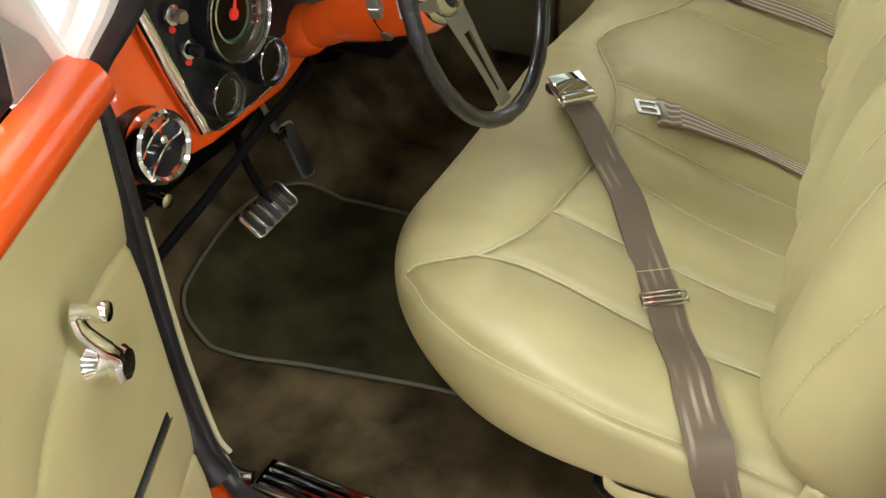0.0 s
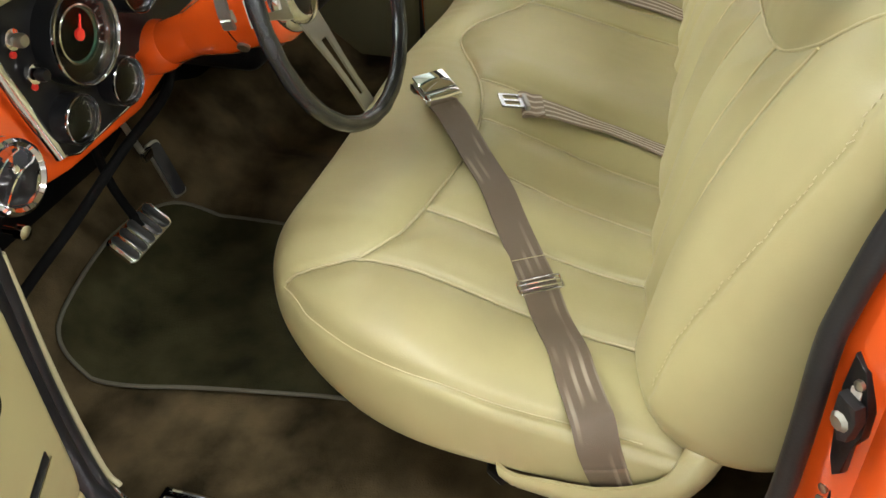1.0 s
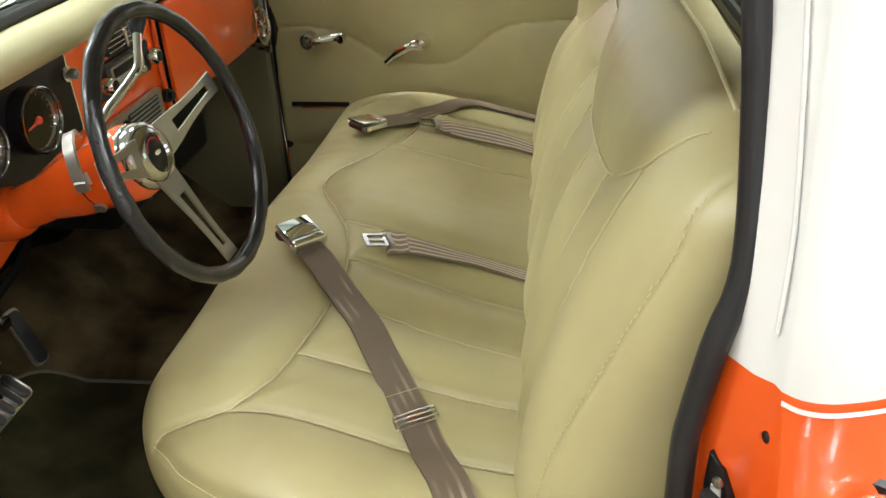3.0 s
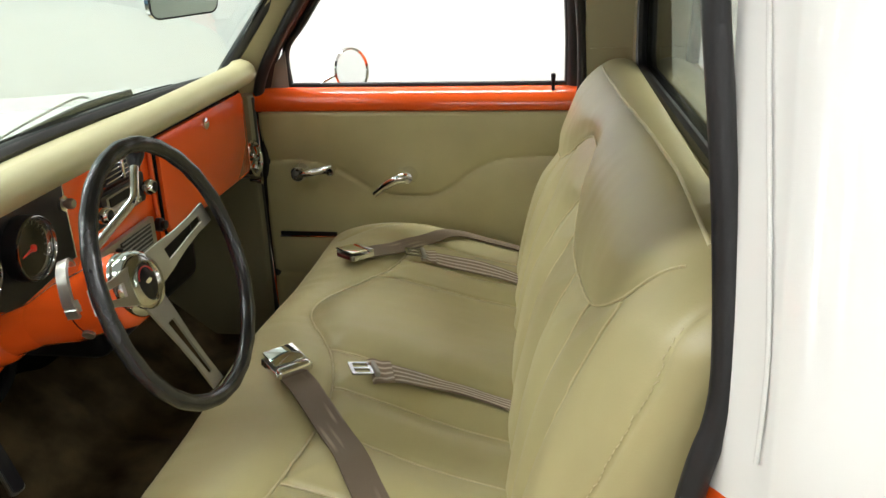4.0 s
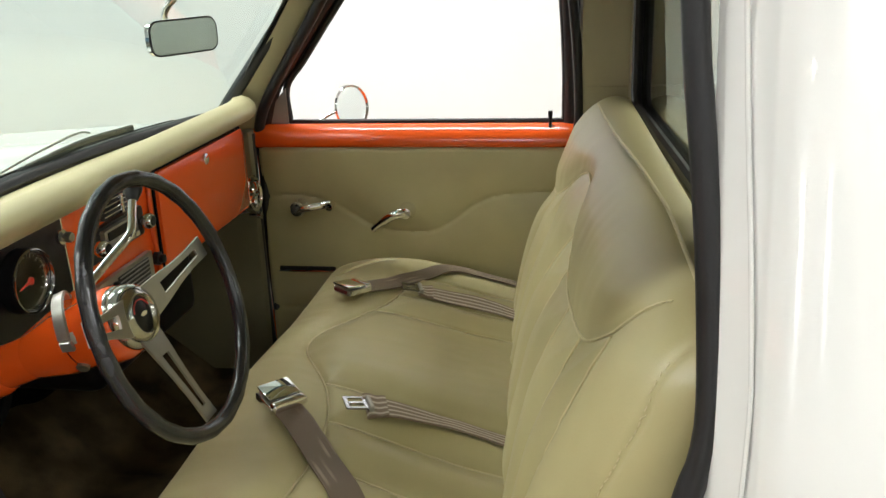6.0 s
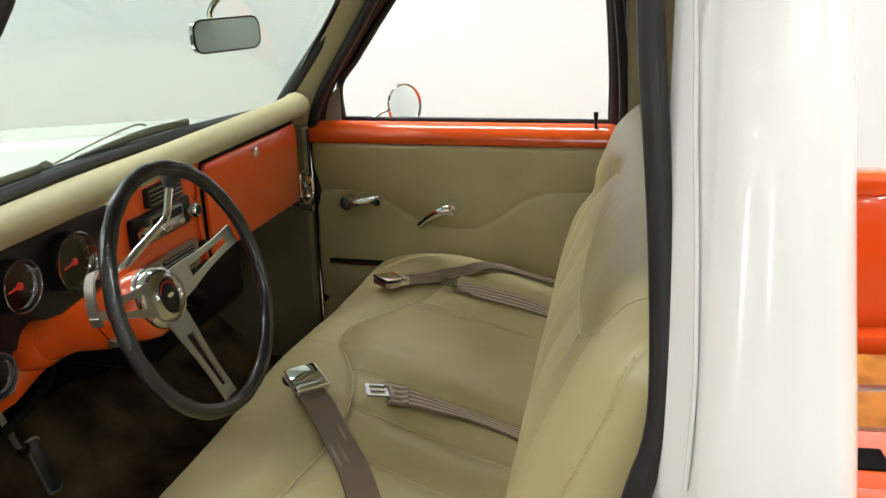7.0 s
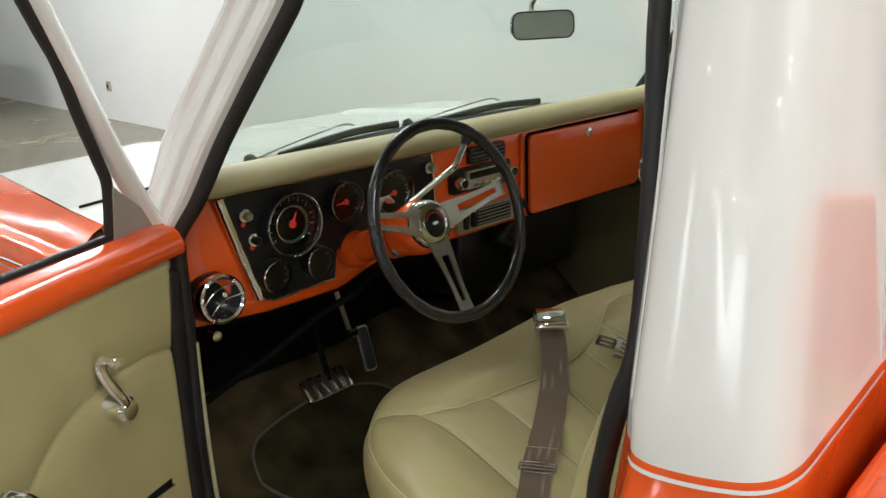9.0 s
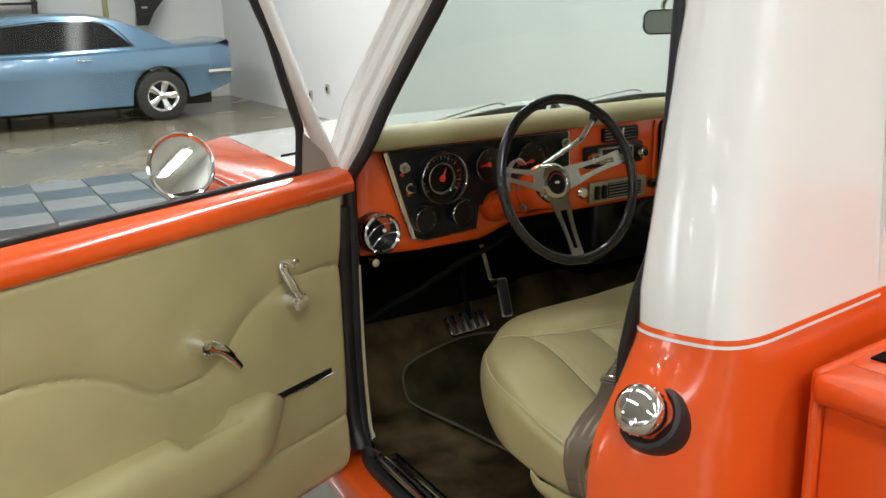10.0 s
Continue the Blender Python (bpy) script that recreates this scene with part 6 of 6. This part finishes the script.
TAIL = CARX + 0.97
WHEELX = (CARX, CARX - 2.74)
rows = []
for x in np.linspace(0, 4.65, 180):
    b, h, l = coupe_half(x)
    X = TAIL - x
    arch = l
    for wx in WHEELX:
        d = abs(X - wx)
        if d < 0.362:
            arch = max(arch, 0.325 + math.sqrt(0.362 ** 2 - d * d))
    prof = [(0.0, b + 0.035), (h * 0.55, b + 0.03), (h * 0.90, b + 0.012), (h * 0.985, b - 0.03), (h, b - 0.12), (h * 1.012, max(b - 0.25, arch + 0.03)), (h * 1.008, max(b - 0.27, arch + 0.022)), (h * 0.962, max(b - 0.40, arch + 0.014)), (h * 0.935, arch + 0.004), (h * 0.90, arch), (h * 0.5, arch)]
    rows.append([(X, CARY - y, z) for y, z in prof] + [(X, CARY + y, z) for y, z in prof[::-1]])
part("body", loft(rows, False, True), BLUE, COUPE, "pale blue metallic body", 45)
# cabin with fastback roof
cab_x = [0.75, 0.95, 1.16, 1.40, 1.75, 2.20, 2.65, 2.85, 3.15, 3.40]
roof_z = [0.985, 1.090, 1.215, 1.315, 1.390, 1.410, 1.395, 1.330, 1.13, 0.95]
rows = []
for x, z in zip(cab_x, roof_z):
    b, h, _ = coupe_half(x)
    rows.append([(TAIL - x, CARY + s_ * y, zz) for s_, y, zz in ((-1, h * 0.93, b), (-1, h * 0.93 - 0.16 * (z - b) / 0.38, b + (z - b) * 0.92), (-1, h * 0.55, z), (1, h * 0.55, z), (1, h * 0.93 - 0.16 * (z - b) / 0.38, b + (z - b) * 0.92), (1, h * 0.93, b))])
part("roof", loft(rows, False, True), BLUE, COUPE, "pale blue fastback roof", 45)


def side_glass(pts, name, label):
    bm = bmesh.new()
    a = []
    for x, z in pts:
        b, h, _ = coupe_half(x)
        rz = float(np.interp(x, cab_x, roof_z))
        y = h * 0.93 - 0.16 * (z - b) / 0.38 + 0.012
        a.append(bm.verts.new((TAIL - x, CARY - y, z)))
    bm.faces.new(a)
    ext = bmesh.ops.extrude_face_region(bm, geom=list(bm.faces))
    bmesh.ops.translate(bm, verts=[v for v in ext["geom"] if isinstance(v, bmesh.types.BMVert)], vec=(0, 0.01, 0))
    part(name, bm, CARGLASS, COUPE, label)


side_glass([(1.27, 0.975), (1.685, 0.960), (1.685, 1.285), (1.56, 1.252)], "quarter_window", "dark quarter window")
side_glass([(1.69, 0.958), (2.98, 0.945), (2.76, 1.258), (2.2, 1.305), (1.69, 1.290)], "door_window", "dark open door window")
part("window_trim", tube(smooth_path([(TAIL - x, CARY - (0.865 - 0.16 * (z - 0.93) / 0.38 + 0.012), z) for x, z in ((1.25, 0.970), (1.55, 1.262), (2.2, 1.318), (2.77, 1.270))], 6), 0.006, 6), BLACK, COUPE)
part("door_grip", box((TAIL - 1.98, CARY - 0.945, 0.815), (TAIL - 1.80, CARY - 0.915, 0.835), 0.006), CHROME, COUPE, "chrome door handle")
part("wing_mirror", box((TAIL - 3.02, CARY - 1.06, 0.96), (TAIL - 2.86, CARY - 0.95, 1.06), 0.03, 3), CHROME, COUPE, "chrome wing mirror")
part("bumper", tube(smooth_path([(TAIL - 0.35, CARY - 0.90, 0.60), (TAIL - 0.02, CARY - 0.84, 0.60), (TAIL + 0.05, CARY - 0.5, 0.60), (TAIL + 0.06, CARY, 0.60), (TAIL + 0.05, CARY + 0.5, 0.60)], 5), 0.035, 10), CHROME, COUPE, "chrome rear bumper")
part("spoiler", loft([[(TAIL - 0.28 + 0.25 * t, CARY + y, 0.965 + 0.06 * t - 0.02 * (abs(y) / 0.8) ** 4) for y in np.linspace(-0.82, 0.82, 15)] for t in (0, 0.5, 1.0)] + [[(TAIL + 0.0, CARY + y, 0.94) for y in np.linspace(-0.82, 0.82, 15)]]), BLUE, COUPE, "raised blue tail spoiler")
part("underbody", box((TAIL - 4.5, CARY - 0.80, 0.18), (TAIL - 0.3, CARY + 0.80, 0.34), 0.02), DARK, COUPE)
for wx in WHEELX:
    for sy in (-1, 1):
        c = (wx, CARY + sy * 0.80, 0.325)
        w = part("wheel", lathe([(0.20, -0.10), (0.29, -0.105), (0.318, -0.085), (0.325, 0.0), (0.318, 0.085), (0.29, 0.105), (0.205, 0.10), (0.20, 0.06)], c, (0, sy, 0), 40), TYRE, COUPE, "black tyre on a chrome rally wheel")
        part("rim", lathe([(0.205, 0.095), (0.20, 0.108), (0.180, 0.098), (0.165, 0.072)], c, (0, sy, 0), 36, cap=False), CHROME, w, "chrome rally rim")
        part("rim_well", lathe([(0.168, 0.070), (0.16, 0.030), (0.0, 0.028)], c, (0, sy, 0), 30), DARK, w)
        part("hub_cap", lathe([(0.055, 0.045), (0.052, 0.10), (0.03, 0.115), (0, 0.118)], c, (0, sy, 0), 24), CHROME, w)
        for k in range(5):
            a = 2 * math.pi * k / 5
            q0 = Vector((c[0] + 0.05 * math.cos(a), c[1] + sy * 0.07, c[2] + 0.05 * math.sin(a)))
            q1 = Vector((c[0] + 0.18 * math.cos(a), c[1] + sy * 0.085, c[2] + 0.18 * math.sin(a)))
            part("rim_spoke", tube([q0, q1], [0.030, 0.048], 8, flat=0.4, up=(0, 1, 0)), CHROME, w)

COUPE.scale = (1.10, 1.10, 1.10)
COUPE.location.x -= 0.14

# ---- things on and by the far walls ----
SPK = thing("wall_speaker", (1.9, 14.75, 1.3), "black wedge-shaped speaker hung on the wall behind the coupe", "speaker")
part("cabinet", loft([[(cx + x, 14.70 + y, z) for x, y in ((-sw, -0.14), (sw, -0.14), (sw * 0.6, 0.2), (-sw * 0.6, 0.2))] for cx, sw, z in ((1.80, 0.09, 1.30), (1.86, 0.15, 1.52), (1.92, 0.215, 1.66), (1.93, 0.235, 1.69), (1.93, 0.235, 1.80))], True, True), BLACK, SPK)
part("bracket", box((1.82, 14.88, 1.5), (1.92, 15.0, 1.6)), STEEL, SPK)
part("badge", box((1.80, 14.543, 1.575), (1.90, 14.552, 1.605), 0.002), TAPE, SPK, "small pale badge")
# invented rack, put in place of a dark object of unknown kind
RK = thing("rack_stand_in", (-0.4, 14.6, 0), "black steel rack standing in for an unclear dark object behind the coupe", "rack")
for x_ in (-1.2, -0.45, 0.18):
    part("post", box((x_ - 0.03, 14.55, 0), (x_ + 0.03, 14.61, 2.3), 0.004), BLACK, RK)
for z_ in (0.5, 1.15, 1.68, 2.25):
    part("shelf", box((-1.23, 14.4, z_), (0.21, 14.8, z_ + 0.04), 0.004), BLACK, RK)
for x_ in (-1.2, 0.18):
    part("rear_post", box((x_ - 0.03, 14.74, 0), (x_ + 0.03, 14.80, 2.3), 0.004), BLACK, RK)
CP = thing("conduit_pipe", (1.25, 14.96, 0), "pale cream conduit pipe running up the wall", "pipe")
part("pipe", tube([(1.30, 14.955, 0.0), (1.30, 14.955, 4.19)], 0.045, 12), PADVINYL, CP)
for z_ in (0.8, 2.4):
    part("clamp", box((1.23, 14.90, z_), (1.37, 15.0, z_ + 0.03), 0.004), STEEL, CP)
OB = thing("outlet_box", (3.29, 11.05, 0.27), "small grey wall outlet box", "outlet", "wall outlets")
part("plate", box((3.275, 11.00, 0.235), (3.3, 11.10, 0.36), 0.004), GREYPAINT, OB)
part("socket", box((3.270, 11.03, 0.27), (3.276, 11.07, 0.325), 0.002), DARK, OB)
copy_thing(OB, Matrix.Translation((3.29, 10.42, 0.40)))

# ---- fluorescent fixtures above ----
TUBE = bpy.data.materials.new("lit_tube")
TUBE.use_nodes = True
_b = TUBE.node_tree.nodes["Principled BSDF"]
_b.inputs["Emission Color"].default_value = (1.0, 0.97, 0.90, 1)
_b.inputs["Emission Strength"].default_value = 6.0
FIX = thing("fluorescent_light", (0, 0, 4.1), "long white fluorescent ceiling light", "ceiling light", "ceiling lights")
part("housing", box((-0.11, -1.25, 4.13), (0.11, 1.25, 4.2), 0.01), CEIL, FIX)
part("tube", tube([(0.05, -1.2, 4.10), (0.05, 1.2, 4.10)], 0.018, 8), TUBE, FIX)
part("tube", tube([(-0.05, -1.2, 4.10), (-0.05, 1.2, 4.10)], 0.018, 8), TUBE, FIX)
# the added southern lamps get a fixture too
spots = [(lx, ly) for lx, ly, lw in LAMPS]
FIX.location = (spots[0][0], spots[0][1], 4.1)
for lx, ly in spots[1:]:
    copy_thing(FIX, Matrix.Translation((lx, ly, 4.1)))

BAYLIGHT = bpy.data.materials.new("lit_bay_lens")
BAYLIGHT.use_nodes = True
_b = BAYLIGHT.node_tree.nodes["Principled BSDF"]
_b.inputs["Emission Color"].default_value = (1.0, 0.98, 0.93, 1)
_b.inputs["Emission Strength"].default_value = 120.0
BAY = thing("high_bay_lamp", (0, 0, 4.0), "round white high-bay lamp under the ceiling", "ceiling lamp", "high-bay lamps")
part("reflector", lathe([(0.04, 0.20), (0.05, 0.12), (0.12, 0.0), (0.125, -0.02), (0.115, -0.02), (0.105, 0.01)], (0, 0, 4.0), (0, 0, 1), 20, cap=False), STEEL, BAY)
part("stem", lathe([(0.012, 0.15), (0.012, 1.2)], (0, 0, 4.0), (0, 0, 1), 8), STEEL, BAY)
part("lens", lathe([(0.100, -0.012), (0.096, -0.045), (0.072, -0.078), (0.038, -0.094), (0.0, -0.098)], (0, 0, 4.0), (0, 0, 1), 20), BAYLIGHT, BAY, "glowing lens")
bays = [(bx, by) for bx in (-7.5, -11.0, -14.5, -18.0, -21.5) for by in (-20.0, -16.0, -12.0, -8.0, -4.0, 0.0, 4.0)] + [(-3.5, by) for by in (-20.0, -16.0, -12.0, -8.0)] + [(0.5, by) for by in (-18.0, -13.0, -8.0)]
BAY.location = (*bays[0], 3.0)
for bx, by in bays[1:]:
    copy_thing(BAY, Matrix.Translation((bx, by, 3.0)))
